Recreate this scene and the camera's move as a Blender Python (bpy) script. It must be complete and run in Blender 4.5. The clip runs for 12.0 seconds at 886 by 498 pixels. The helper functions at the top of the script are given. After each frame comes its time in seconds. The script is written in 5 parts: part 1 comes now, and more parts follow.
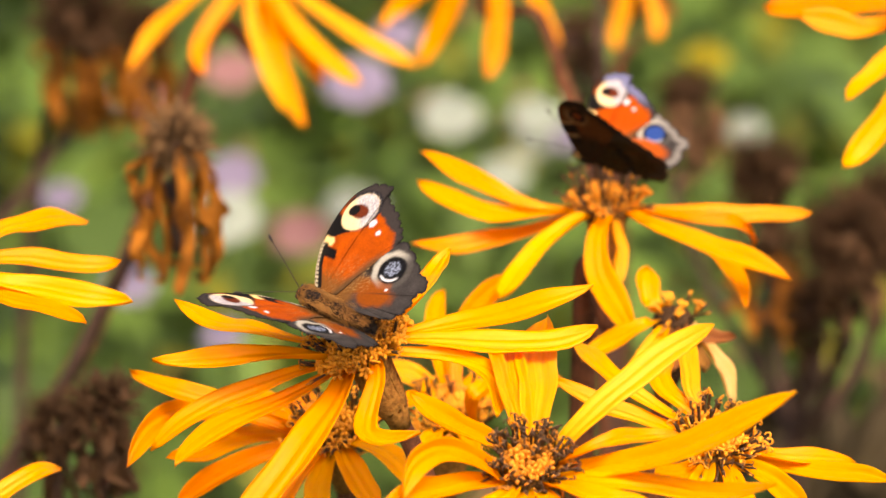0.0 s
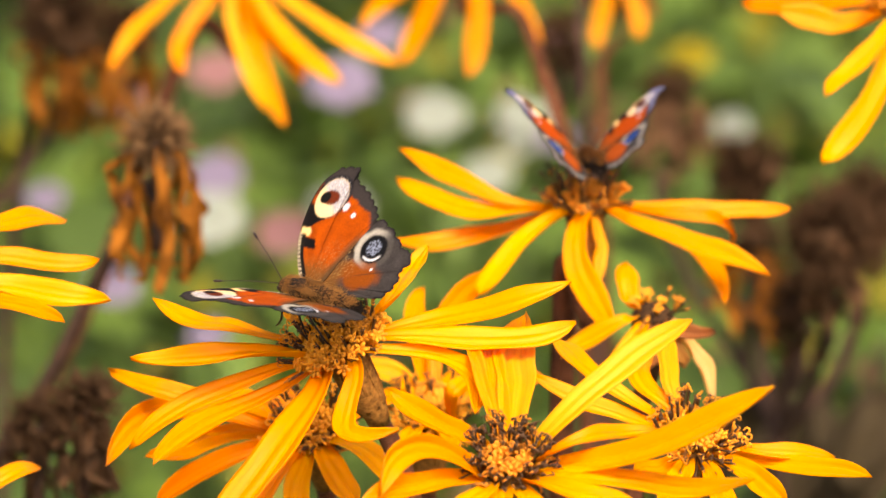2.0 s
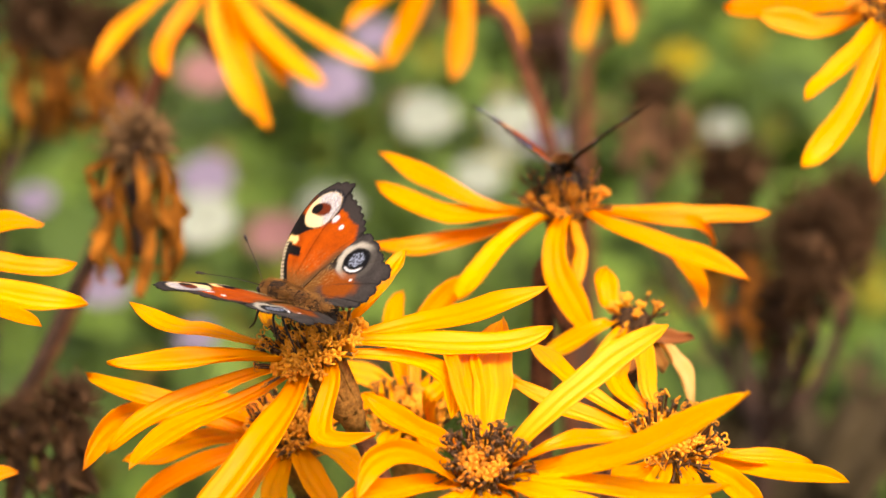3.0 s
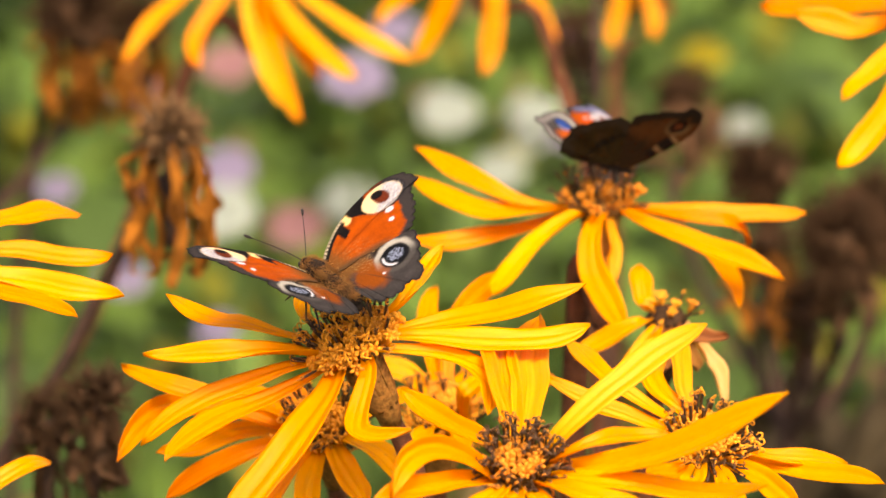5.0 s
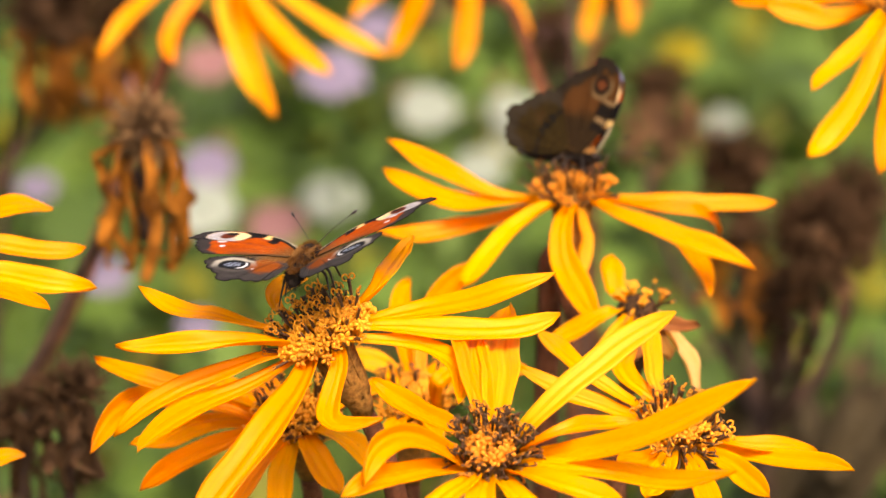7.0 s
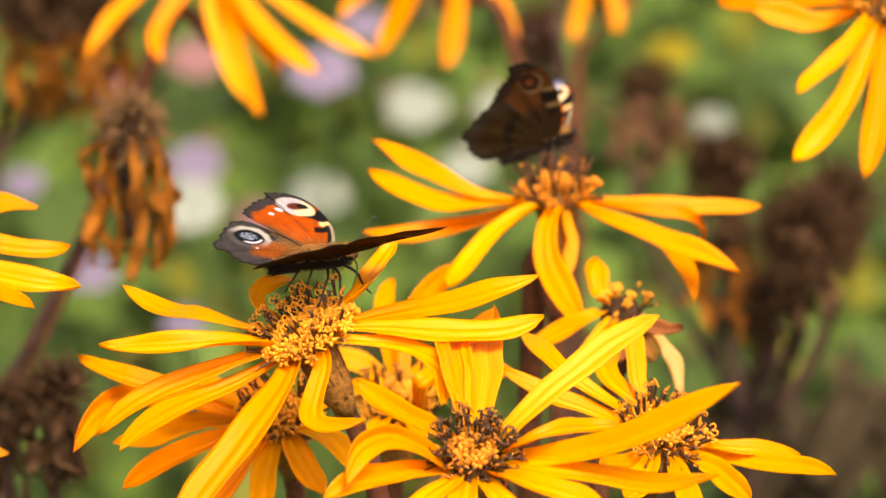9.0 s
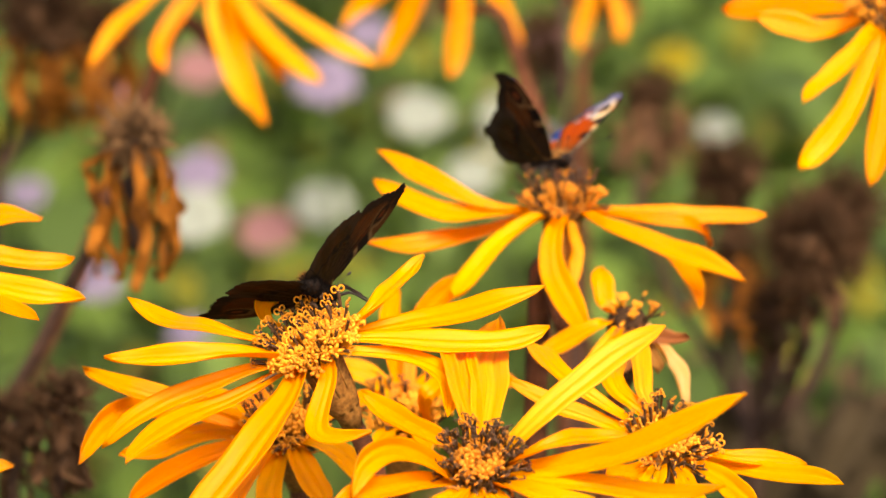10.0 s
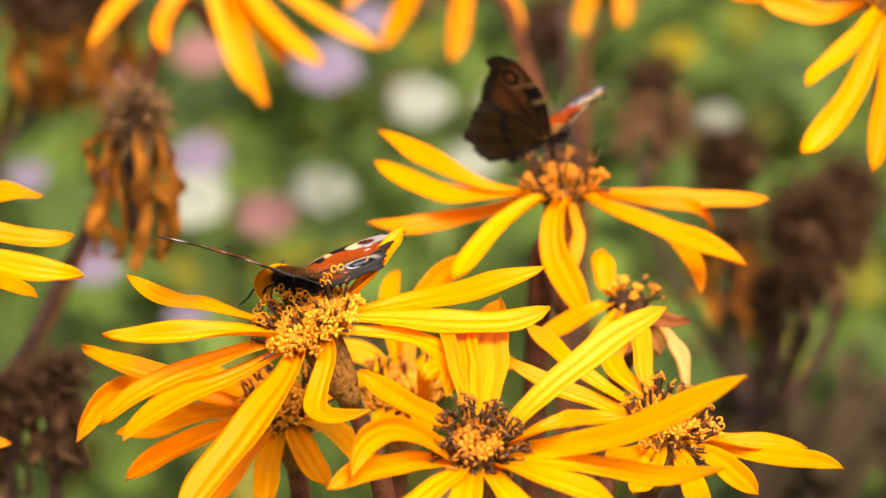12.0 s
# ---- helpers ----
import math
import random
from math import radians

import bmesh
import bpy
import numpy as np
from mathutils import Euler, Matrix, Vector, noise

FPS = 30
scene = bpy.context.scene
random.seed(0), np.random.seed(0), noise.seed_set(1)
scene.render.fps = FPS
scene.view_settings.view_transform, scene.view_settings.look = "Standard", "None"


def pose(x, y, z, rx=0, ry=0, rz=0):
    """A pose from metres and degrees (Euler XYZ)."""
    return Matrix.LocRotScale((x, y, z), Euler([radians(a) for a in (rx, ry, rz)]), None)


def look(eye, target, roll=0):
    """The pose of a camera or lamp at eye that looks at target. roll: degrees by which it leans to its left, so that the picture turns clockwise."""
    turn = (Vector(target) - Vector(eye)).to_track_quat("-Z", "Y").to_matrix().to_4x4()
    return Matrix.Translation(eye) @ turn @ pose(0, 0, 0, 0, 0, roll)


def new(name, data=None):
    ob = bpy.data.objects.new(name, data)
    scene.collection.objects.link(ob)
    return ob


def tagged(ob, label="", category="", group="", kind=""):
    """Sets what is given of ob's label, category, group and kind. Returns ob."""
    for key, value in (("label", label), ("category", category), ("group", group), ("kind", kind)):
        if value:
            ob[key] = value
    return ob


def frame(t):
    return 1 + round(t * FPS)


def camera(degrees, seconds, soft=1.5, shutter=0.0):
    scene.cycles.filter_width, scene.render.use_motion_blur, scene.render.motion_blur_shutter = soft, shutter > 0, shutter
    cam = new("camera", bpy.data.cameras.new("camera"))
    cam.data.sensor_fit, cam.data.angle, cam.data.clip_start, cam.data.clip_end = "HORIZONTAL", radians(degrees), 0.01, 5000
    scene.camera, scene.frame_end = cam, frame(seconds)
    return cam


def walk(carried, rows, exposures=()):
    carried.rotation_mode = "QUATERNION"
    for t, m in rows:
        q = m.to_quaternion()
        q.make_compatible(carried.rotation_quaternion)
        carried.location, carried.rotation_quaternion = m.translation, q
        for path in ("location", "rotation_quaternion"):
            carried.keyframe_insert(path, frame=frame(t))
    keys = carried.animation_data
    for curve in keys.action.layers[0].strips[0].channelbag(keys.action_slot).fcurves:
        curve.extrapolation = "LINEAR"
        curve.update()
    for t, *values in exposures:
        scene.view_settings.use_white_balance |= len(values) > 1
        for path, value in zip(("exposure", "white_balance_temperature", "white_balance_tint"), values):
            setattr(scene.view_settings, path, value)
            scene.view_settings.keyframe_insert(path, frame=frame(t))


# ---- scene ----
# ---- camera ----
cam = camera(11.0, 12.0)
cam.data.dof.use_dof = True
cam.data.dof.focus_distance = 1.0
cam.data.dof.aperture_fstop = 17.5
walk(cam, [
    (0, pose(0.00000, 0.00000, 1.20000, 75.0000, -0.0000, 0.0000)),
    (0.5, pose(-0.00081, 0.00094, 1.19972, 74.9431, -0.0031, -0.0595)),
    (1, pose(-0.00074, 0.00303, 1.19885, 74.9426, -0.0420, -0.1349)),
    (1.5, pose(-0.00032, 0.00397, 1.19958, 74.9808, -0.1489, -0.0497)),
    (2, pose(0.00266, 0.00014, 1.19905, 75.0109, 0.2478, -0.1961)),
    (2.5, pose(0.00523, 0.00135, 1.19986, 75.0402, 0.1125, -0.2213)),
    (2.7, pose(0.00733, 0.00154, 1.19999, 75.0122, 0.1797, -0.1884)),
    (4.5, pose(0.00351, -0.00003, 1.19893, 74.9844, -0.3308, -0.0387)),
    (5, pose(0.00110, 0.00301, 1.19979, 74.9272, -0.5263, 0.1117)),
    (5.5, pose(0.00192, -0.00036, 1.19906, 74.9790, -0.5082, 0.0537)),
    (6, pose(0.00395, -0.00303, 1.20015, 74.8950, -0.1778, -0.0724)),
    (6.5, pose(0.00338, -0.00179, 1.20054, 74.9009, -0.2812, 0.0421)),
    (7, pose(0.00459, -0.00219, 1.19878, 74.9417, -0.2324, -0.1423)),
    (7.2, pose(0.00808, -0.00194, 1.19946, 74.9867, -0.1677, -0.0806)),
    (9, pose(0.00551, -0.00263, 1.20012, 74.8947, -0.6840, -0.1696)),
    (9.5, pose(0.00425, -0.00340, 1.19948, 75.0018, -0.5336, -0.1792)),
    (10, pose(0.00523, -0.00027, 1.20041, 74.9770, -0.4568, -0.1786)),
    (10.5, pose(0.00531, 0.00075, 1.19756, 74.9822, -0.3611, -0.2283)),
    (11, pose(0.00336, 0.00176, 1.19910, 74.9597, -0.8446, -0.1052)),
    (11.5, pose(0.00455, 0.00078, 1.19765, 74.9931, -0.6109, -0.1441)),
    (12, pose(0.00503, 0.00262, 1.19706, 74.8694, -0.9241, -0.0606)),
], [(0, 1.21, 7800, 14), (12, 1.21, 7800, 14)])

# ---- daylight ----
world = bpy.data.worlds.new("overcast_sky")
scene.world = world
world.use_nodes = True
sky = world.node_tree.nodes.new("ShaderNodeTexSky")
sky.sky_type = "NISHITA"
sky.sun_disc = False
sky.sun_elevation = radians(50)
sky.sun_rotation = radians(165)
sky.air_density = 0.6
sky.dust_density = 4.0
sky.ozone_density = 0.3
world.node_tree.links.new(sky.outputs["Color"], world.node_tree.nodes["Background"].inputs["Color"])
world.node_tree.nodes["Background"].inputs["Strength"].default_value = 0.15
sun = new("sun", bpy.data.lights.new("sun", "SUN"))
sun.data.energy = 2.2
sun.data.angle = radians(24)
sun.data.color = (1.0, 0.95, 0.87)
sun.matrix_world = look((0.55, -1.0, 3.4), (0, 1.0, 0.9))


# ---- materials ----
def material(name, base, rough=0.6, see_through=0.0, glow_through=None):
    m = bpy.data.materials.new(name)
    m.use_nodes = True
    nt = m.node_tree
    b = nt.nodes["Principled BSDF"]
    b.inputs["Base Color"].default_value = (*base, 1)
    b.inputs["Roughness"].default_value = rough
    b.inputs["Specular IOR Level"].default_value = 0.25
    if see_through:
        tr = nt.nodes.new("ShaderNodeBsdfTranslucent")
        mix = nt.nodes.new("ShaderNodeMixShader")
        mix.inputs[0].default_value = see_through
        tr.inputs["Color"].default_value = (*(glow_through or base), 1)
        nt.links.new(b.outputs[0], mix.inputs[1])
        nt.links.new(tr.outputs[0], mix.inputs[2])
        nt.links.new(mix.outputs[0], nt.nodes["Material Output"].inputs["Surface"])
    return m


def bsdf(m):
    return m.node_tree.nodes["Principled BSDF"]


def add(m, kind, **values):
    n = m.node_tree.nodes.new(kind)
    for key, value in values.items():
        n.inputs[key].default_value = value
    return n


def ramp(m, stops):
    r = m.node_tree.nodes.new("ShaderNodeValToRGB")
    e = r.color_ramp.elements
    while len(e) < len(stops):
        e.new(0.5)
    for k, (place, colour) in enumerate(stops):
        e[k].position = place
        e[k].color = (*colour, 1)
    return r


def petal_material(name, deep, bright, tip, through_colour):
    """Longitudinal streaks along the blade, a colour of its own for each petal, faint blotches."""
    m = material(name, bright, 0.42, 0.46, through_colour)
    bsdf(m).inputs["Specular IOR Level"].default_value = 0.26
    ln = m.node_tree.links.new
    uv = add(m, "ShaderNodeTexCoord")
    mp = add(m, "ShaderNodeMapping", Scale=(11.0, 0.9, 1.0))
    ln(uv.outputs["UV"], mp.inputs["Vector"])
    info = add(m, "ShaderNodeObjectInfo")
    shift = add(m, "ShaderNodeMath")
    shift.operation = "MULTIPLY"
    shift.inputs[1].default_value = 37.0
    ln(info.outputs["Random"], shift.inputs[0])
    place = add(m, "ShaderNodeCombineXYZ")
    ln(shift.outputs[0], place.inputs[0])
    ln(shift.outputs[0], place.inputs[1])
    ln(place.outputs[0], mp.inputs["Location"])
    streak = add(m, "ShaderNodeTexNoise", Scale=1.6, Detail=3.0, Roughness=0.6)
    ln(mp.outputs["Vector"], streak.inputs["Vector"])
    col = ramp(m, [(0.3, deep), (0.62, bright)])
    ln(streak.outputs["Fac"], col.inputs["Fac"])
    sep = add(m, "ShaderNodeSeparateXYZ")
    ln(uv.outputs["UV"], sep.inputs[0])
    along = ramp(m, [(0.0, (0.2, 0.2, 0.2)), (0.15, (0, 0, 0)), (0.9, (0, 0, 0)), (1.0, (0.6, 0.6, 0.6))])
    ln(sep.outputs["Y"], along.inputs["Fac"])
    mix = add(m, "ShaderNodeMixRGB", Color2=(*tip, 1))
    ln(along.outputs["Color"], mix.inputs["Fac"])
    ln(col.outputs["Color"], mix.inputs["Color1"])
    mr = add(m, "ShaderNodeMapRange")
    mr.inputs["To Min"].default_value, mr.inputs["To Max"].default_value = 0.485, 0.512
    ln(info.outputs["Random"], mr.inputs["Value"])
    # shade of the two grooves and the middle fold, painted as darker lines
    crease_shade = ramp(m, [(0.0, (0, 0, 0)), (0.30, (0, 0, 0)), (0.325, (0.55, 0.55, 0.55)), (0.35, (0, 0, 0)), (0.485, (0, 0, 0)), (0.5, (0.35, 0.35, 0.35)), (0.515, (0, 0, 0)),
                      (0.65, (0, 0, 0)), (0.675, (0.55, 0.55, 0.55)), (0.70, (0, 0, 0))])
    ln(sep.outputs["X"], crease_shade.inputs["Fac"])
    lined = add(m, "ShaderNodeMixRGB", Color2=(*[q * 0.72 for q in deep], 1))
    ln(crease_shade.outputs["Color"], lined.inputs["Fac"])
    ln(mix.outputs["Color"], lined.inputs["Color1"])
    dots = add(m, "ShaderNodeTexNoise", Scale=420.0, Detail=1.0)
    place3 = add(m, "ShaderNodeTexCoord")
    ln(place3.outputs["Object"], dots.inputs["Vector"])
    few = ramp(m, [(0.76, (0, 0, 0)), (0.80, (0.5, 0.5, 0.5))])
    ln(dots.outputs["Fac"], few.inputs["Fac"])
    specked = add(m, "ShaderNodeMixRGB", Color2=(0.25, 0.09, 0.01, 1))
    ln(few.outputs["Color"], specked.inputs["Fac"])
    ln(lined.outputs["Color"], specked.inputs["Color1"])
    mix = specked
    hsv = add(m, "ShaderNodeHueSaturation")
    ln(mr.outputs["Result"], hsv.inputs["Hue"])
    ln(mix.outputs["Color"], hsv.inputs["Color"])
    ln(hsv.outputs["Color"], bsdf(m).inputs["Base Color"])
    fine = add(m, "ShaderNodeTexNoise", Scale=900.0, Detail=2.0)
    obj = add(m, "ShaderNodeTexCoord")
    ln(obj.outputs["Object"], fine.inputs["Vector"])
    summed = add(m, "ShaderNodeMath")
    summed.operation = "MULTIPLY_ADD"
    summed.inputs[1].default_value = 0.25
    ln(fine.outputs["Fac"], summed.inputs[0])
    ln(streak.outputs["Fac"], summed.inputs[2])
    bump = add(m, "ShaderNodeBump", Strength=0.35, Distance=0.0006)
    ln(summed.outputs[0], bump.inputs["Height"])
    ln(bump.outputs[0], bsdf(m).inputs["Normal"])
    return m


def mottled(name, dark, light, scale, rough=0.8, bump_size=0.0006, strength=0.6, see_through=0.0, jitter=0.0, per_object=False):
    """Two scales of noise between two colours, with relief; jitter varies it from piece to piece."""
    m = material(name, light, rough, see_through)
    ln = m.node_tree.links.new
    tc = add(m, "ShaderNodeTexCoord")
    a = add(m, "ShaderNodeTexNoise", Scale=scale, Detail=4.0, Roughness=0.65)
    b = add(m, "ShaderNodeTexNoise", Scale=scale * 7, Detail=2.0)
    ln(tc.outputs["Object"], a.inputs["Vector"])
    ln(tc.outputs["Object"], b.inputs["Vector"])
    mix = add(m, "ShaderNodeMath")
    mix.operation = "MULTIPLY_ADD"
    mix.inputs[1].default_value = 0.35
    ln(b.outputs["Fac"], mix.inputs[0])
    ln(a.outputs["Fac"], mix.inputs[2])
    last = mix.outputs[0]
    if jitter:
        geo = add(m, "ShaderNodeNewGeometry")
        j = add(m, "ShaderNodeMath")
        j.operation = "MULTIPLY_ADD"
        j.inputs[1].default_value = jitter
        info = add(m, "ShaderNodeObjectInfo")
        ln(info.outputs["Random"] if per_object else geo.outputs["Random Per Island"], j.inputs[0])
        ln(last, j.inputs[2])
        last = j.outputs[0]
    col = ramp(m, [(0.42, dark), (0.85 + jitter * 0.7, light)])
    ln(last, col.inputs["Fac"])
    ln(col.outputs["Color"], bsdf(m).inputs["Base Color"])
    bp = add(m, "ShaderNodeBump", Strength=strength, Distance=bump_size)
    ln(mix.outputs[0], bp.inputs["Height"])
    ln(bp.outputs[0], bsdf(m).inputs["Normal"])
    return m


PETAL = {
    "y": petal_material("petal_yellow", (0.92, 0.345, 0.0006), (0.97, 0.420, 0.0010), (0.82, 0.315, 0.0005), (0.97, 0.446, 0.0007)),
    # deeper orange petals; on the lower ones the colour also carries their shade
    "o": petal_material("petal_orange", (0.84, 0.285, 0.0005), (0.94, 0.385, 0.0005), (0.76, 0.22, 0.0005), (0.94, 0.38, 0.0005)),
    "l": petal_material("petal_lemon", (0.91, 0.385, 0.002), (0.97, 0.505, 0.014), (0.82, 0.34, 0.001), (0.96, 0.49, 0.006)),
    "p": petal_material("petal_fading", (0.75, 0.42, 0.08), (0.85, 0.60, 0.22), (0.5, 0.25, 0.08), (0.85, 0.5, 0.12)),
    "b": petal_material("petal_dried", (0.20, 0.07, 0.02), (0.42, 0.17, 0.04), (0.15, 0.06, 0.02), (0.4, 0.15, 0.03)),
}
FLORET = mottled("floret_orange", (0.26, 0.075, 0.003), (0.80, 0.315, 0.020), 600, 0.6, 0.0002, jitter=0.45, per_object=True)
STYLE = mottled("style_dark", (0.016, 0.009, 0.005), (0.105, 0.050, 0.022), 900, 0.45, 0.0001)
DISC = mottled("disc_brown", (0.035, 0.014, 0.004), (0.20, 0.08, 0.01), 400, 0.8)
OLD_DISC = mottled("disc_withered", (0.011, 0.007, 0.004), (0.070, 0.035, 0.017), 250, 0.9)
FADED = mottled("petal_long_dead", (0.012, 0.007, 0.004), (0.090, 0.040, 0.014), 90, 0.9, 0.001, 0.7, 0.15)
SEED = mottled("seed_head_brown", (0.03, 0.016, 0.007), (0.16, 0.085, 0.035), 250, 0.9, jitter=0.4)
CALYX = mottled("calyx_brown", (0.07, 0.030, 0.008), (0.40, 0.185, 0.042), 800, 0.95, 0.0006, 0.8)
DOWN = mottled("pale_down", (0.10, 0.05, 0.02), (0.34, 0.20, 0.08), 300, 0.9)
STEM = mottled("stem_purple", (0.036, 0.013, 0.008), (0.150, 0.056, 0.028), 160, 0.85)
TAN = mottled("petal_bleached_brown", (0.040, 0.020, 0.010), (0.21, 0.105, 0.050), 90, 0.9, 0.001, 0.7, 0.15)
DARK_STEM = mottled("stem_dark", (0.016, 0.009, 0.006), (0.060, 0.030, 0.019), 160, 0.85)
AMBER = mottled("floret_amber", (0.16, 0.050, 0.004), (0.62, 0.215, 0.016), 600, 0.6, 0.0002, jitter=0.45, per_object=True)
WITHERED = mottled("petal_withered", (0.022, 0.008, 0.004), (0.36, 0.125, 0.015), 130, 0.85, 0.001, 0.7, 0.2)
LEAF = mottled("leaf_green", (0.023, 0.046, 0.011), (0.094, 0.158, 0.024), 9, 0.6, 0.002, 0.4, 0.25, 0.55)
# darker copy of the leaf green: the shade is put into the colour
SHADE_LEAF = mottled("leaf_shade_toned", (0.012, 0.022, 0.005), (0.045, 0.080, 0.014), 9, 0.6, 0.002, 0.4, 0.15, 0.5)
YELLOW_LEAF = mottled("leaf_yellowing", (0.085, 0.095, 0.009), (0.17, 0.16, 0.010), 9, 0.6, 0.002, 0.4, 0.3, 0.5)
DRY_LEAF = mottled("leaf_dry", (0.05, 0.03, 0.014), (0.18, 0.10, 0.045), 9, 0.7, 0.002, 0.4, 0.2, 0.5)
THICKET = mottled("dead_leaves", (0.005, 0.004, 0.003), (0.040, 0.028, 0.012), 20, 0.8, 0.002, 0.4, 0.1, 0.5)
SOIL = mottled("soil_and_grass", (0.016, 0.020, 0.007), (0.055, 0.068, 0.02), 6, 0.95, 0.01)


# ---- mesh helpers ----
def mesh_object(name, verts, faces, mats, parent=None, uvs=None, slots=None, smooth=True, label=""):
    me = bpy.data.meshes.new(name)
    me.from_pydata([tuple(v) for v in verts], [], faces)
    for m in (mats if isinstance(mats, (list, tuple)) else [mats]):
        me.materials.append(m)
    if slots is not None:
        me.polygons.foreach_set("material_index", slots)
    if uvs is not None:
        layer = me.uv_layers.new(name="UVMap")
        idx = np.zeros(len(me.loops), dtype=np.int32)
        me.loops.foreach_get("vertex_index", idx)
        layer.data.foreach_set("uv", np.asarray(uvs, dtype=np.float32)[idx].ravel())
    me.polygons.foreach_set("use_smooth", [smooth] * len(me.polygons))
    me.update()
    ob = new(name, me)
    if parent is not None:
        ob.parent = parent
    if label:
        tagged(ob, label)
    return ob


def unit(v):
    v = np.asarray(v, float)
    return v / max(np.linalg.norm(v), 1e-12)


def transport(points, first):
    """Tangents, normals and binormals carried along a line without twisting."""
    pts = np.asarray(points, float)
    tan = np.gradient(pts, axis=0)
    tan /= np.linalg.norm(tan, axis=1)[:, None] + 1e-12
    n = unit(np.asarray(first, float) - np.dot(first, tan[0]) * tan[0])
    nor = []
    for t in tan:
        n = unit(n - np.dot(n, t) * t)
        nor.append(n)
    nor = np.array(nor)
    return tan, nor, np.cross(nor, tan)


def tube(points, radii, sides=8, closed=True):
    """Vertices and faces of a round tube along points."""
    pts = np.asarray(points, float)
    tan, nor, bi = transport(pts, (0.3, 0.9, 0.31))
    ang = np.linspace(0, 2 * math.pi, sides, endpoint=False)
    v = []
    for p, a, b, r in zip(pts, nor, bi, radii):
        v += [p + r * (math.cos(k) * a + math.sin(k) * b) for k in ang]
    f = []
    for i in range(len(pts) - 1):
        for k in range(sides):
            q = (k + 1) % sides
            f.append((i * sides + k, i * sides + q, (i + 1) * sides + q, (i + 1) * sides + k))
    if closed:
        f.append(tuple(range(sides))[::-1])
        f.append(tuple((len(pts) - 1) * sides + k for k in range(sides)))
    return v, f


def join(pieces):
    """Several (verts, faces, slot) in one list each."""
    v, f, s = [], [], []
    for pv, pf, slot in pieces:
        o = len(v)
        v += list(pv)
        f += [tuple(i + o for i in face) for face in pf]
        s += [slot] * len(pf)
    return v, f, s


def curve_through(points, steps):
    """A smooth line through the points, with tangents weighted by the gaps between them."""
    p = [np.asarray(q, float) for q in points]
    gap = [max(np.linalg.norm(b - a), 1e-9) for a, b in zip(p, p[1:])]
    slope = [(b - a) / g for a, b, g in zip(p, p[1:], gap)]
    tang = [slope[0]]
    for i in range(1, len(p) - 1):
        tang.append((slope[i - 1] * gap[i] + slope[i] * gap[i - 1]) / (gap[i] + gap[i - 1]))
    tang.append(slope[-1])
    out = []
    for i in range(len(p) - 1):
        for k in range(steps):
            t = k / steps
            out.append((2 * t ** 3 - 3 * t ** 2 + 1) * p[i] + (t ** 3 - 2 * t ** 2 + t) * gap[i] * tang[i]
                       + (3 * t ** 2 - 2 * t ** 3) * p[i + 1] + (t ** 3 - t ** 2) * gap[i] * tang[i + 1])
    out.append(p[-1])
    return np.array(out)


def blob(centre, radii, rings=8, sides=12, lump=0.0, seed=0):
    v, f = [], []
    c = np.asarray(centre, float)
    for i in range(rings + 1):
        a = math.pi * i / rings
        for k in range(sides):
            b = 2 * math.pi * k / sides
            d = np.array((math.sin(a) * math.cos(b), math.sin(a) * math.sin(b), math.cos(a)))
            g = 1 + lump * noise.noise(Vector(d * 2.3 + seed))
            v.append(c + d * np.asarray(radii) * g)
    for i in range(rings):
        for k in range(sides):
            q = (k + 1) % sides
            f.append((i * sides + k, (i + 1) * sides + k, (i + 1) * sides + q, i * sides + q))
    return v, f


MM = 0.001
rng = random.Random(7)


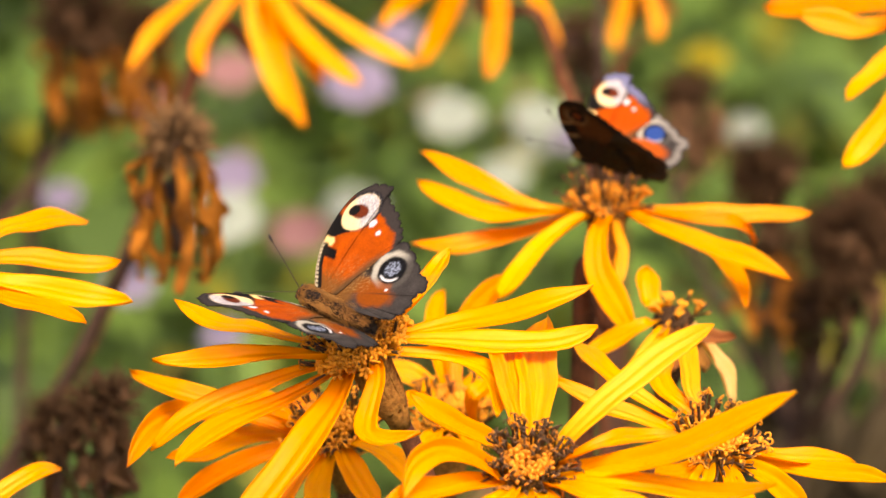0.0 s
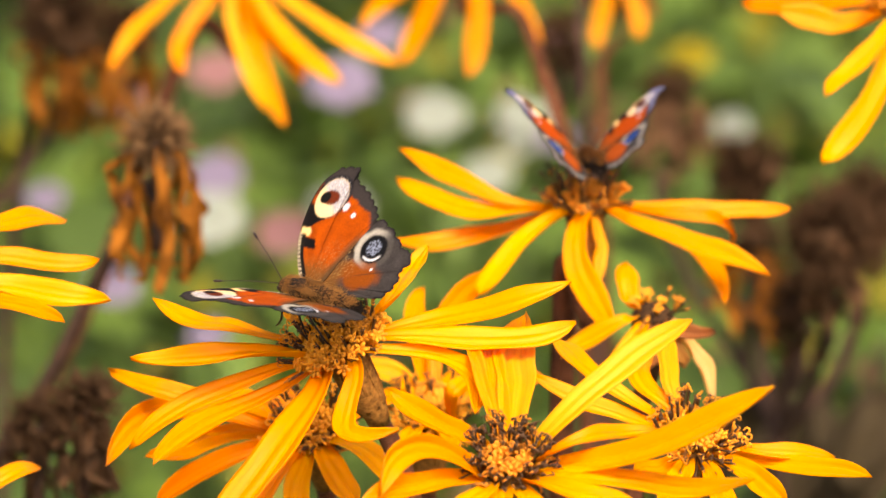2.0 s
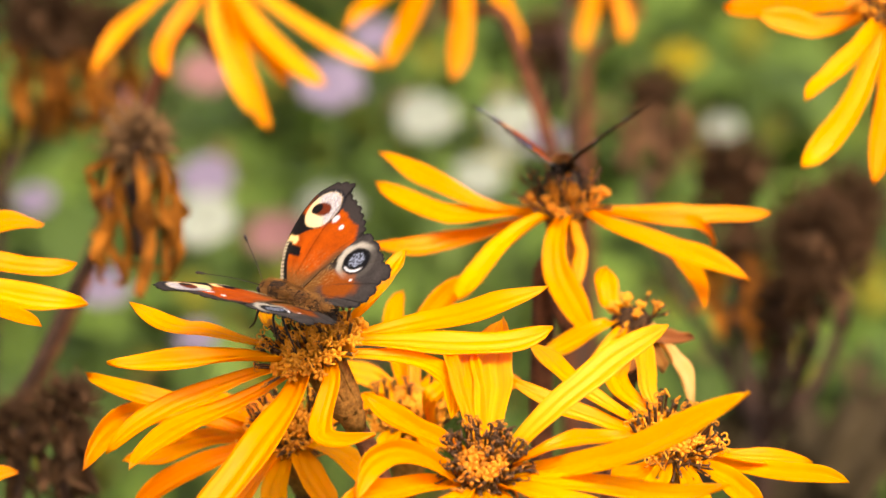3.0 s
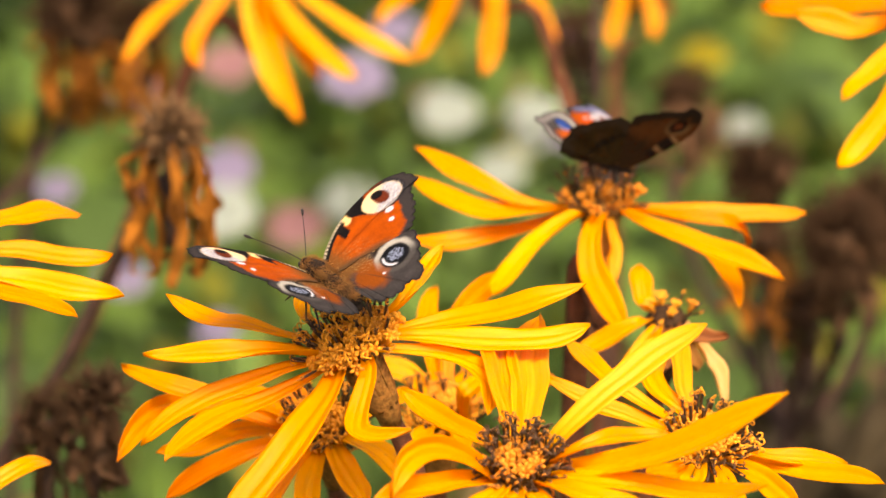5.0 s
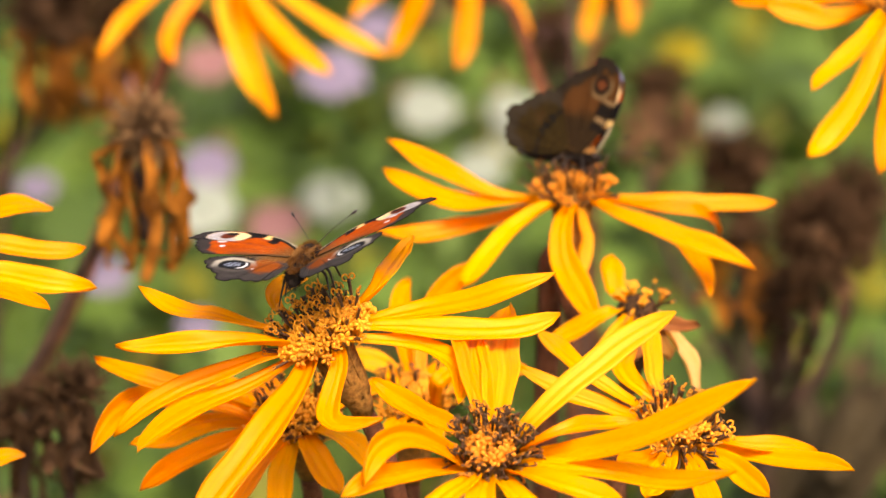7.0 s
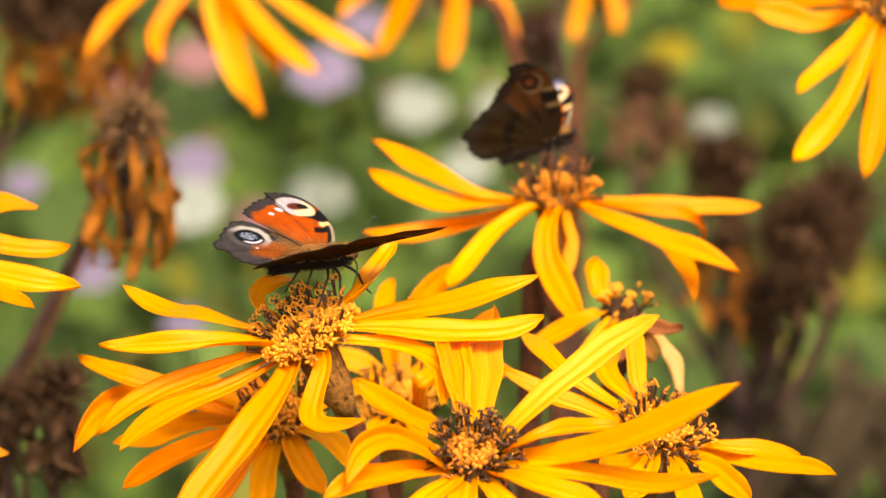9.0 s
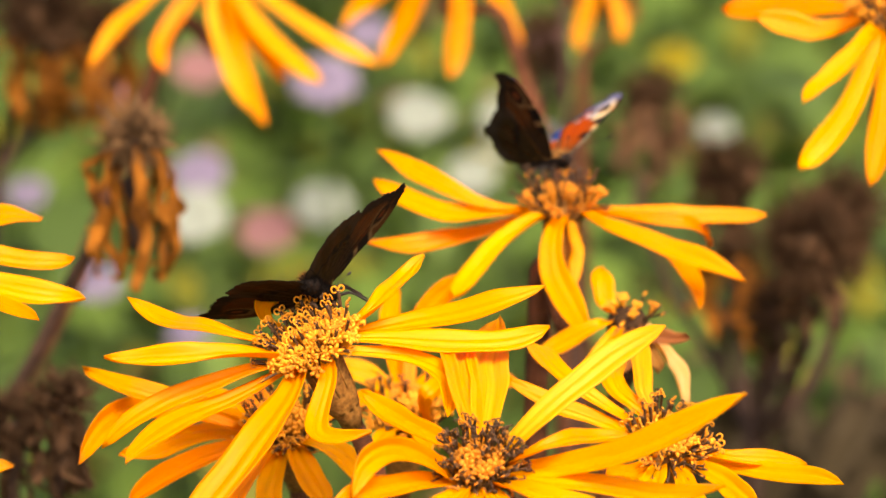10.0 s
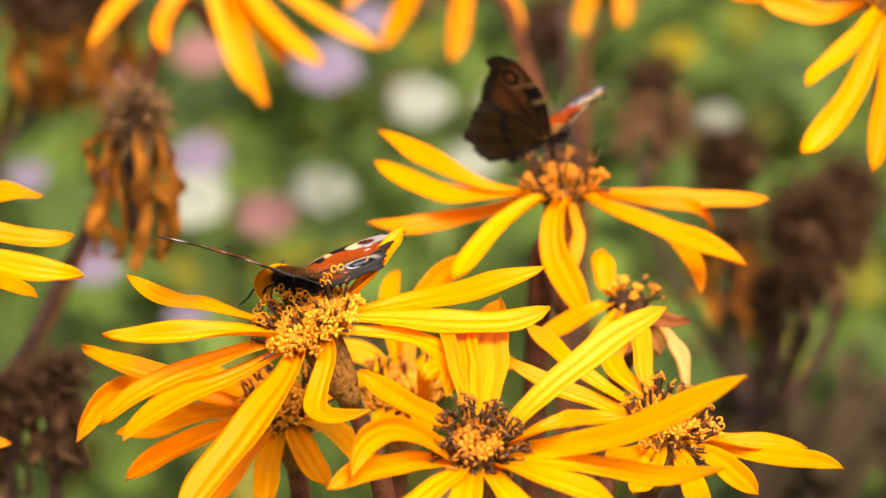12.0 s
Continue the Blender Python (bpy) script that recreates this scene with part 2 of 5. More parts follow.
# ---- flowers ----
def blade(line, first_normal, width, cup, roll, wave, seed, across=13, thick=0.00028):
    """A petal: a channelled, grooved blade with a rounded pointed tip along a centre line, as a closed thin solid."""
    line = np.asarray(line, float)
    n = len(line)
    tan, nor, bi = transport(line, first_normal)
    t = np.linspace(0, 1, n)
    grow = np.clip(t / 0.7, 0, 1)
    prof = 0.47 + 0.53 * (1 - (1 - grow) ** 1.9)
    fall = np.clip((t - 0.62) / 0.38, 0, 1)
    prof *= np.clip(1 - fall ** 2.5, 0.002, 1) ** 0.72
    ca, sa = np.cos(np.radians(roll) * np.minimum(1, t * 2)), np.sin(np.radians(roll) * np.minimum(1, t * 2))
    u = np.linspace(-1, 1, across)
    groove = -0.10 * (np.exp(-((u - 0.36) / 0.14) ** 2) + np.exp(-((u + 0.36) / 0.14) ** 2)) + cup * (u * u - 0.4)
    top, uv = [], []
    for i in range(n):
        nn = ca[i] * nor[i] + sa[i] * bi[i]
        bb = ca[i] * bi[i] - sa[i] * nor[i]
        for k in range(across):
            w = width * prof[i] / 2
            edge = wave * width * abs(u[k]) ** 2 * math.sin(seed * 3.1 + t[i] * 13 + (2.1 if u[k] > 0 else 0)) * t[i]
            wob = 1 + 0.13 * noise.noise(Vector((t[i] * 4.2, u[k] * 0.8, seed * 1.7)))
            top.append(line[i] + bb * u[k] * w * wob + nn * (groove[k] * width * (0.35 + prof[i] * 0.65) + edge))
            uv.append((k / (across - 1), t[i]))
    top = np.array(top)
    nn_all = np.repeat(ca[:, None] * nor + sa[:, None] * bi, across, axis=0)
    v = np.vstack([top, top - nn_all * thick])
    f = []
    o = n * across
    for i in range(n - 1):
        for k in range(across - 1):
            a, b, c, d = i * across + k, i * across + k + 1, (i + 1) * across + k + 1, (i + 1) * across + k
            f.append((a, b, c, d))
            f.append((o + a, o + d, o + c, o + b))
    rim = [k for k in range(across)] + [i * across + across - 1 for i in range(1, n)] \
        + [(n - 1) * across + k for k in range(across - 2, -1, -1)] + [i * across for i in range(n - 2, 0, -1)]
    for a, b in zip(rim, rim[1:] + rim[:1]):
        f.append((b, a, o + a, o + b))
    return v, f, uv + uv


def floret_mesh(kind, corolla=FLORET):
    """0: dark style column with curled arms; 1: short one; 2: open corolla with five lobes; 3: bud; 4: all-dark spent column."""
    r = random.Random(kind)
    pieces = []
    if kind in (0, 1):
        h = (6.1 if kind == 0 else 4.0) * MM
        col = curve_through([(0, 0, -1 * MM), (0.1 * MM, 0, h * 0.5), (0.3 * MM, 0.1 * MM, h)], 4)
        pieces.append((*tube(col, np.linspace(0.24, 0.40, len(col)) * MM, 7), 1))
        pieces.append((*tube(col[-3:] + (0, 0, 0.35 * MM), [0.30 * MM, 0.36 * MM, 0.16 * MM], 6), 0))
        for s in (1, -1):
            # the two arms of the style roll back into little rings
            turn = 5.4 if kind == 0 else 4.4
            arm = [(0.3 * MM + s * (0.15 + (1 - math.cos(a)) * 0.52) * MM, 0.1 * MM + 0.12 * s * a * MM, h + (0.3 + math.sin(a) * 0.60) * MM)
                   for a in np.linspace(0, turn, 13)]
            pieces.append((*tube(arm, np.linspace(0.19, 0.13, 13) * MM, 5), 0))
        pieces.append((*tube([(0, 0, -1 * MM), (0, 0, 0.8 * MM), (0, 0, 1.7 * MM)], [0.42 * MM, 0.5 * MM, 0.42 * MM], 6), 0))
    elif kind == 4:
        for k in range(3):
            lean = np.array((r.gauss(0, 0.5), r.gauss(0, 0.5), 0)) * MM
            h = r.uniform(3.8, 5.8) * MM
            col = curve_through([lean * 0.4 + (0, 0, -1 * MM), lean + (0, 0, h * 0.55), lean * 2.2 + (0, 0, h)], 4)
            pieces.append((*tube(col, np.linspace(0.18, 0.30, len(col)) * MM, 6), 1))
            for s in (1, -1):
                tip = lean * 2.2 + (0, 0, h)
                arm = [tip + np.array((s * (1 - math.cos(a)) * 0.38, 0.1 * s * a, 0.1 + math.sin(a) * 0.42)) * MM for a in np.linspace(0, 3.8, 8)]
                pieces.append((*tube(arm, np.linspace(0.17, 0.11, 8) * MM, 5), 0 if k == 1 and s == 1 else 1))
    elif kind == 2:
        pieces.append((*tube([(0, 0, -1 * MM), (0, 0, 1.2 * MM), (0, 0, 2.0 * MM)], [0.45 * MM, 0.62 * MM, 0.72 * MM], 7), 0))
        for k in range(5):
            a = k * 1.2566 + r.uniform(-0.2, 0.2)
            d = np.array((math.cos(a), math.sin(a), 0))
            out = r.uniform(0.8, 1.15)
            pts = curve_through([d * 0.55 * MM + (0, 0, 1.8 * MM), d * 0.95 * out * MM + (0, 0, 2.6 * MM), d * 1.35 * out * MM + (0, 0, 2.6 * MM),
                                 d * 1.35 * out * MM + (0, 0, 2.0 * MM)], 2)
            pieces.append((*tube(pts, np.array((0.34, 0.42, 0.44, 0.40, 0.32, 0.24, 0.1)) * MM, 6), 0))
        pieces.append((*tube([(0, 0, 1.2 * MM), (0.15 * MM, 0, 2.4 * MM), (0.25 * MM, 0.1 * MM, 3.1 * MM)], [0.28 * MM, 0.26 * MM, 0.14 * MM], 6), 0))
    else:
        pieces.append((*blob((0, 0, 1.0 * MM), (0.72 * MM, 0.72 * MM, 1.7 * MM), 6, 8, 0.2, 4), 0))
        for k in range(5):
            a = k * 1.2566
            d = np.array((math.cos(a), math.sin(a), 0))
            pieces.append((*tube([d * 0.6 * MM + (0, 0, 1.2 * MM), d * 0.62 * MM + (0, 0, 2.2 * MM), d * 0.22 * MM + (0, 0, 2.9 * MM)],
                                 [0.2 * MM, 0.3 * MM, 0.16 * MM], 5), 0))
    v, f, s = join(pieces)
    me = bpy.data.meshes.new("floret")
    me.from_pydata([tuple(p) for p in v], [], f)
    me.materials.append(corolla)
    me.materials.append(STYLE)
    me.polygons.foreach_set("material_index", s)
    me.polygons.foreach_set("use_smooth", [True] * len(f))
    me.update()
    return me


for matt in (STEM, CALYX, OLD_DISC, WITHERED):
    bsdf(matt).inputs["Specular IOR Level"].default_value = 0.08
FLORETS = [floret_mesh(k) for k in range(5)]
OLD_FLORETS = [floret_mesh(k, AMBER) for k in range(5)]
petal_count = [0]


def ray(head, azimuth, reach, rise, s1, c1, s2, c2, width, roll, kind):
    """One ray petal: tip at azimuth, reach and rise (mm) in the head's space; s, c: how far it bows sideways and upwards at a third and two thirds."""
    petal_count[0] += 1
    a = radians(azimuth)
    d = np.array((math.cos(a), math.sin(a), 0.0))
    side, up = np.array((-d[1], d[0], 0.0)), np.array((0, 0, 1.0))
    start = d * 5.5 + up * 0.3
    tip = d * reach + up * rise
    p1 = start + (tip - start) / 3 + side * s1 + up * c1
    p2 = start + (tip - start) * 2 / 3 + side * s2 + up * c2
    t = np.linspace(0, 1, 19)[:, None]
    line = (start * (t - 1 / 3) * (t - 2 / 3) * (t - 1) * -4.5 + p1 * t * (t - 2 / 3) * (t - 1) * 13.5
            + p2 * t * (t - 1 / 3) * (t - 1) * -13.5 + tip * t * (t - 1 / 3) * (t - 2 / 3) * 4.5) * MM
    seed = petal_count[0]
    dry = kind in "bp"
    own = random.Random(seed)
    # each petal wavers a little along its length and is cupped or flattened in its own way
    for i, q in enumerate(np.linspace(0, 1, 19)):
        line[i] += (side * noise.noise(Vector((q * 3.1, seed, 0))) + up * noise.noise(Vector((q * 3.1, seed, 9)))) * 1.6 * q * (1 - q) * 2 * MM
    v, f, uv = blade(line, up + d * 0.2, width * 0.74 * MM, own.uniform(0.02, 0.26) if not dry else 0.34, roll,
                     own.uniform(0.03, 0.10) if not dry else 0.14, seed)
    return mesh_object("petal", v, f, PETAL[kind], head, uv,
                       label={"p": "pale fading petal", "b": "dried brown petal"}.get(kind, ""))


def head_pose(origin, axis):
    ez = unit(axis)
    ex = unit(np.array((1, 0, 0)) - ez[0] * ez)
    ey = np.cross(ez, ex)
    m = Matrix((ex, ey, ez)).transposed().to_4x4()
    m.translation = origin
    return m


def stem_line(origin, axis, foot, via=()):
    o, a = np.asarray(origin, float), unit(axis)
    pts = [o - a * 0.012, o - a * 0.03] + [np.asarray(q, float) for q in via]
    if not via:
        pts.append(o - a * 0.05 + np.array((0, 0, -0.05)))
    pts.append(np.array((foot[0], foot[1], 0.0)))
    return curve_through(pts, 12)


LABEL = "golden yellow flower head with narrow ray petals on a dark stem"
OLD_LABEL = "ageing golden flower head with brown disc and shrivelled petals"


def flower(origin, axis, florets=60, old=False, via=(), foot=None, disc=9.5, thick=2.2, rods=0.5, aim=None, spent=0.3, tall=1.0):
    head = new("ligularia_flower")
    head.matrix_world = head_pose(origin, axis)
    tagged(head, OLD_LABEL if old else LABEL, "flower", "ligularia flowers")
    inv = np.array(head.matrix_world.inverted())
    r = random.Random(int(abs(origin[0]) * 1e5))
    dv, df = blob((0, 0, -0.6 * MM), (disc * 0.8 * MM, disc * 0.8 * MM, 3.2 * MM), 8, 18, 0.15, origin[0])
    mesh_object("disc", dv, df, OLD_DISC if old else DISC, head)
    for k in range(florets):
        q = math.sqrt((k + 0.5) / florets)
        a = k * 2.39996 + r.uniform(-0.15, 0.15)
        rad = q * disc
        pick = r.random()
        # dark columns crowd on the side that opened last
        share = rods if aim is None else rods * (0.35 + 1.3 * max(0.0, math.cos(a - radians(aim))))
        kind = (4 if pick < share * spent else 0 if pick < share else 1 if pick < share + 0.12 else 2) if q > 0.55 else (2 if pick < 0.48 else 3 if pick < 0.70 else 4 if spent > 0.5 and pick > 0.86 else 1)
        ob = new("floret", (OLD_FLORETS if spent > 0.5 else FLORETS)[kind])
        ob.parent = head
        z = 2.4 * math.sqrt(max(0, 1 - (q * 0.9) ** 2)) - 0.3
        lean = (q ** 1.5) * r.uniform(25, 62) * (0.62 - 0.38 * math.sin(a)) / 0.62 + r.uniform(-8, 8)
        s = r.uniform(0.8, 1.15)
        ob.matrix_basis = (Matrix.Translation((rad * math.cos(a) * MM, rad * math.sin(a) * MM, z * MM))
                           @ Matrix.Rotation(a, 4, "Z") @ Matrix.Rotation(radians(lean), 4, "Y")
                           @ Matrix.Rotation(r.uniform(0, 6.3), 4, "Z") @ Matrix.Diagonal((s, s, s * tall, 1)))
    # involucre: a swollen, downy cup of bracts, narrowing into the stem
    prof = [(-0.8, 5.0), (-3, 4.9), (-6, 4.4), (-9, 4.2), (-12, 4.3), (-15, 3.9), (-18, 3.0), (-21, 2.4)]
    cv, cf = tube([(0.25 * math.sin(z) * MM, 0, z * MM) for z, _ in prof], [w * MM for _, w in prof], 20)
    cv = [p * np.array((1 + 0.08 * noise.noise(Vector(p * 500)),) * 2 + (1,)) for p in cv]
    cup = mesh_object("calyx", cv, cf, OLD_DISC if old else CALYX, head)
    for k in range(10):
        a = k * 0.628 + 0.2
        d = np.array((math.cos(a), math.sin(a), 0))
        line = curve_through([d * 3.7 * MM + (0, 0, -16 * MM), d * 4.35 * MM + (0, 0, -11 * MM), d * 4.6 * MM + (0, 0, -6 * MM), d * 5.1 * MM + (0, 0, -1.4 * MM)], 4)
        bv, bf, uv = blade(line, d, 2.7 * MM, -0.05, 0, 0.02, k, 5, 0.0003)
        mesh_object("bract", bv, bf, OLD_DISC if old else CALYX, head, uv)
    hv, hf = [], []
    for k in range(900):
        a, z = r.uniform(0, 6.2832), r.uniform(-30, -2)
        w = 2.3 if z < -21 else np.interp(-z, [-q[0] for q in prof], [q[1] for q in prof]) + 0.15
        d = np.array((math.cos(a), math.sin(a), 0))
        p = (d * w + (0, 0, z)) * MM
        tip = p + (d * r.uniform(0.25, 0.7) + np.array((r.gauss(0, 0.25), r.gauss(0, 0.25), r.uniform(0.1, 0.5)))) * MM
        side = np.array((-d[1], d[0], 0)) * 0.05 * MM
        o = len(hv)
        hv += [p + side, p - side, tip]
        hf += [(o, o + 1, o + 2)]
    mesh_object("down", hv, hf, DOWN, cup, smooth=False)
    foot = foot or (origin[0] * 1.3 + 0.02, origin[1] + 0.1)
    line = stem_line(origin, axis, foot, via)
    local = line @ inv[:3, :3].T + inv[:3, 3]
    sv, sf = tube(local, np.linspace(thick * 0.85, 3.4, len(local)) * MM, 10)
    mesh_object("stem", sv, sf, STEM, head)
    return head


main_flower = flower((-0.0174, 0.9603, 0.9200), (-0.4, -0.22, 0.9), florets=150, rods=0.56, aim=125, spent=0.12)
ray(main_flower, 151, 43.7, 17.4, 5.9, 5.2, 3.5, 0.5, 7, 36, "y")
ray(main_flower, -170, 41.6, 19.5, 4.7, 4.4, 4.0, 2.4, 8, 51, "y")
ray(main_flower, -167, 51.1, 1.2, 0.3, 2.9, 0.8, 4.2, 8, 21, "y")
ray(main_flower, -141, 51.6, 6.8, -7.3, -3.0, -6.0, -0.4, 8, 17, "y")
ray(main_flower, -122, 59.8, -5.4, 4.4, 1.6, 3.7, 1.8, 13, 16, "y")
ray(main_flower, -70, 28.5, -9.4, -3.4, -0.4, -9.5, -0.6, 7, 0, "y")
ray(main_flower, 6, 51.5, -7.6, 4.7, -3.0, 0.1, -1.4, 9, -27, "y")
ray(main_flower, 1, 49.0, -15.3, -1.0, -0.5, -2.8, -1.4, 9, -19, "y")
ray(main_flower, -44, 35.6, -13.3, 10.2, -3.4, 10.7, -2.9, 8, 0, "y")
pushed_petal = ray(main_flower, 50, 33.9, 2.5, -6.7, 3.3, -2.2, 0.9, 8, -33, "y")
ray(main_flower, 98, 23.8, 3.0, 8.1, 5.0, 5.6, 4.9, 5.5, 0, "y")
back_flower = flower((0.0401, 1.0941, 0.9171), (-0.04, 0.02, 1.0), florets=42, thick=2.6, disc=8.2, rods=0.3, spent=0.8, tall=1.45, via=((0.036, 1.100, 0.901), (0.035, 1.105, 0.881), (0.035, 1.113, 0.834),), foot=(0.036, 1.103))
ray(back_flower, 159, 48.4, 12.5, 8.3, -1.4, 5.5, -0.4, 8.5, 42, "y")
ray(back_flower, 167, 47.5, 6.6, 8.3, -2.0, 6.2, -2.7, 8.5, 39, "y")
ray(back_flower, -173, 48.4, -5.3, -4.7, -3.8, -3.9, -3.8, 8, 38, "y")
ray(back_flower, -129, 43.2, -12.5, -3.2, 0.4, -3.4, -1.3, 9, 7, "y")
ray(back_flower, -83, 35.9, -21.9, -5.2, -0.1, -3.3, -1.1, 9.5, 0, "y")
ray(back_flower, -78, 13.0, -15.9, 1.2, -0.9, 0.7, -0.8, 5, 0, "o")
ray(back_flower, -2, 50.2, -2.7, 0.6, -0.6, 0.3, -0.9, 8, -34, "y")
ray(back_flower, -31, 50.4, -13.0, -1.4, 0.0, -0.9, 0.5, 9, -26, "y")
ray(back_flower, 21, 39.4, -14.6, -14.1, 3.2, -17.5, 6.0, 6, -45, "o")
ray(back_flower, -33, 38.7, -20.9, 13.9, -2.2, 12.8, -1.1, 7, -31, "o")
front_flower = flower((0.0179, 0.9202, 0.9056), (0.03, -0.62, 0.78), florets=104, disc=7.6, rods=0.95, spent=0.85)
ray(front_flower, 135, 35.1, -7.8, 0.3, 0.1, 0.2, -1.4, 7.5, 0, "y")
ray(front_flower, -143, 33.4, 18.0, -5.2, 7.0, -5.6, 6.4, 7.5, 0, "y")
ray(front_flower, -147, 37.4, 14.1, -1.4, 1.3, -0.5, 2.9, 7.5, 0, "y")
ray(front_flower, 84, 52.7, -17.8, 0.1, 1.0, 1.3, -0.9, 12, 0, "l")
ray(front_flower, 93, 46.7, -17.1, 0.3, 2.3, 0.7, 1.1, 8, 0, "l")
ray(front_flower, 99, 48.7, -16.9, 0.8, 2.7, 0.5, 2.6, 4.4, 0, "l")
ray(front_flower, 35, 47.4, 15.5, 0.5, 3.7, 1.6, 1.5, 9, 0, "l")
ray(front_flower, -7, 52.7, 39.7, -1.2, -4.3, -2.8, -2.1, 10, -4, "y")
ray(front_flower, 13, 32.1, 3.7, -2.7, 8.1, -0.1, 3.0, 6, -44, "y")
ray(front_flower, -21, 52.5, 24.6, 0.4, -1.2, 2.0, -6.7, 8, 0, "y")
ray(front_flower, -124, 37.3, 14.6, 2.3, 5.4, 1.1, 2.1, 9, 11, "y")
ray(front_flower, -100, 36.1, 17.2, 0.4, 4.0, 0.2, 1.9, 9, 0, "y")
ray(front_flower, -68, 37.5, 18.8, -1.5, 3.8, -0.7, 1.8, 9, -4, "y")
ray(front_flower, -41, 36.1, 17.1, -3.3, 6.6, -1.6, 4.2, 8, -36, "y")
side_flower = flower((0.0611, 0.9836, 0.8911), (0.12, -0.55, 0.82), florets=90, disc=8, rods=0.6, spent=0.35)
ray(side_flower, 135, 43.8, -4.0, 8.4, 8.6, 6.6, 6.8, 7, 19, "y")
ray(side_flower, 166, 38.5, 7.6, 2.4, 2.1, 2.6, 1.4, 7, 7, "y")
ray(side_flower, 100, 31.9, 1.9, 3.4, 2.6, 2.1, 1.1, 7, 0, "l")
ray(side_flower, 107, 27.8, -3.1, 5.5, 3.1, 6.9, 3.3, 8, 0, "o")
ray(side_flower, -4, 31.6, -0.0, -4.1, 4.4, -2.9, 4.0, 6, -23, "y")
ray(side_flower, -33, 41.5, 19.8, 3.7, -4.3, 2.9, -2.8, 7, 0, "y")
ray(side_flower, -57, 31.4, 13.0, 3.5, -1.6, 1.8, -1.0, 8, 0, "y")
ray(side_flower, -77, 28.7, 8.7, 0.1, 0.4, 0.2, -0.9, 8, 0, "y")
ray(side_flower, -111, 25.3, 6.0, 0.7, 0.7, 0.5, -0.1, 8, 0, "y")
ray(side_flower, -133, 22.8, 7.6, 1.1, -0.3, 0.5, -0.1, 6, 15, "y")
old_flower = flower((0.0554, 1.0583, 0.8995), (0.1, -0.25, 0.95), florets=9, old=True, disc=5.5)
ray(old_flower, 103, 24.0, -0.1, 1.2, -4.2, 1.6, -2.5, 8, 0, "y")
ray(old_flower, -157, 23.4, -8.6, 2.9, 3.3, 0.3, 1.1, 8, 28, "o")
ray(old_flower, -47, 19.4, 4.7, -4.3, 0.1, -2.8, -0.4, 6, -52, "b")
ray(old_flower, -117, 24.9, -7.3, 0.4, 1.7, -0.4, -0.2, 7, 0, "y")
ray(old_flower, -94, 24.0, -0.6, 0.2, 1.2, 0.5, 0.2, 5, 0, "b")
ray(old_flower, -75, 24.0, -0.2, 0.5, 0.4, 0.9, -0.6, 5, 0, "b")
ray(old_flower, -37, 19.5, -16.1, 3.2, -1.4, 2.2, 1.0, 6, -27, "p")
low_flower = flower((-0.0251, 1.0131, 0.8853), (-0.1, -0.55, 0.82), florets=90, disc=8.5, rods=0.6)
ray(low_flower, 172, 45.4, 18.2, 7.0, 11.0, 7.8, 9.9, 7.5, 31, "o")
ray(low_flower, -155, 49.1, 17.1, -11.4, 1.5, -11.0, 3.0, 8.5, 0, "o")
ray(low_flower, -152, 40.3, 17.6, -8.7, -5.1, -5.0, -4.1, 8, 0, "o")
ray(low_flower, -143, 43.0, 9.3, -5.1, -2.7, -3.6, -1.3, 8, 0, "o")
ray(low_flower, -117, 39.5, 6.3, 0.6, 2.5, 0.2, 1.2, 8, 0, "o")
ray(low_flower, -97, 33.9, 2.8, -0.1, 2.6, -0.1, 3.3, 8, 0, "y")
ray(low_flower, -70, 32.6, 9.8, -0.9, 2.7, -0.4, 1.3, 9, 0, "y")
ray(low_flower, -49, 39.3, 7.4, -0.6, 6.9, -0.1, 4.7, 9, 0, "y")
ray(low_flower, 55, 33.4, -22.0, 0.9, -4.4, 0.1, -1.5, 7, -8, "o")
ray(low_flower, 115, 29.8, -16.4, 0.2, -2.5, 0.4, -0.6, 8, 0, "o")
ray(low_flower, 135, 37.3, -14.4, -2.5, -5.0, -1.4, -2.1, 8, 1, "o")
hidden_flower = flower((0.0022, 1.0424, 0.8790), (0.05, -0.3, 0.95), florets=60)
ray(hidden_flower, 74, 48.7, 11.2, 4.5, 6.2, 2.4, 5.2, 8, 0, "o")
ray(hidden_flower, 93, 43.2, 8.4, 2.0, 2.1, 2.9, 2.1, 7, 0, "o")
ray(hidden_flower, 142, 25.9, 3.4, -4.1, 2.0, -2.0, 1.8, 8, 0, "o")
ray(hidden_flower, 64, 35.6, -5.5, 2.7, 0.9, 1.5, 1.2, 8, -2, "o")
ray(hidden_flower, -19, 10.4, 14.6, -9.2, 8.6, -6.0, 5.6, 6, 0, "y")
ray(hidden_flower, 25, 29.7, 3.2, 7.6, -1.7, 4.0, 0.6, 8, 0, "o")
ray(hidden_flower, -75, 19.5, 4.5, -0.8, 2.6, -0.3, 0.9, 7, -12, "y")
ray(hidden_flower, -112, 19.7, 3.5, 0.4, 2.4, 0.2, 1.6, 7, 0, "y")
left_flower = flower((-0.1138, 1.0033, 0.9260), (0.05, -0.1, 1.0), florets=40)
ray(left_flower, 44, 43.9, 2.4, -1.0, 6.0, -1.4, 4.7, 8, -29, "y")
ray(left_flower, 16, 41.9, 0.1, 4.8, 0.5, 0.1, 0.1, 8, -16, "y")
ray(left_flower, -9, 44.5, -2.1, -6.0, 1.5, -0.5, -1.0, 10, -37, "y")
ray(left_flower, -37, 44.0, -0.3, -1.1, -0.3, 0.4, 0.1, 6, -26, "y")
ray(left_flower, 136, 39.8, -3.7, -2.5, -0.0, -2.1, 0.5, 8, 21, "y")
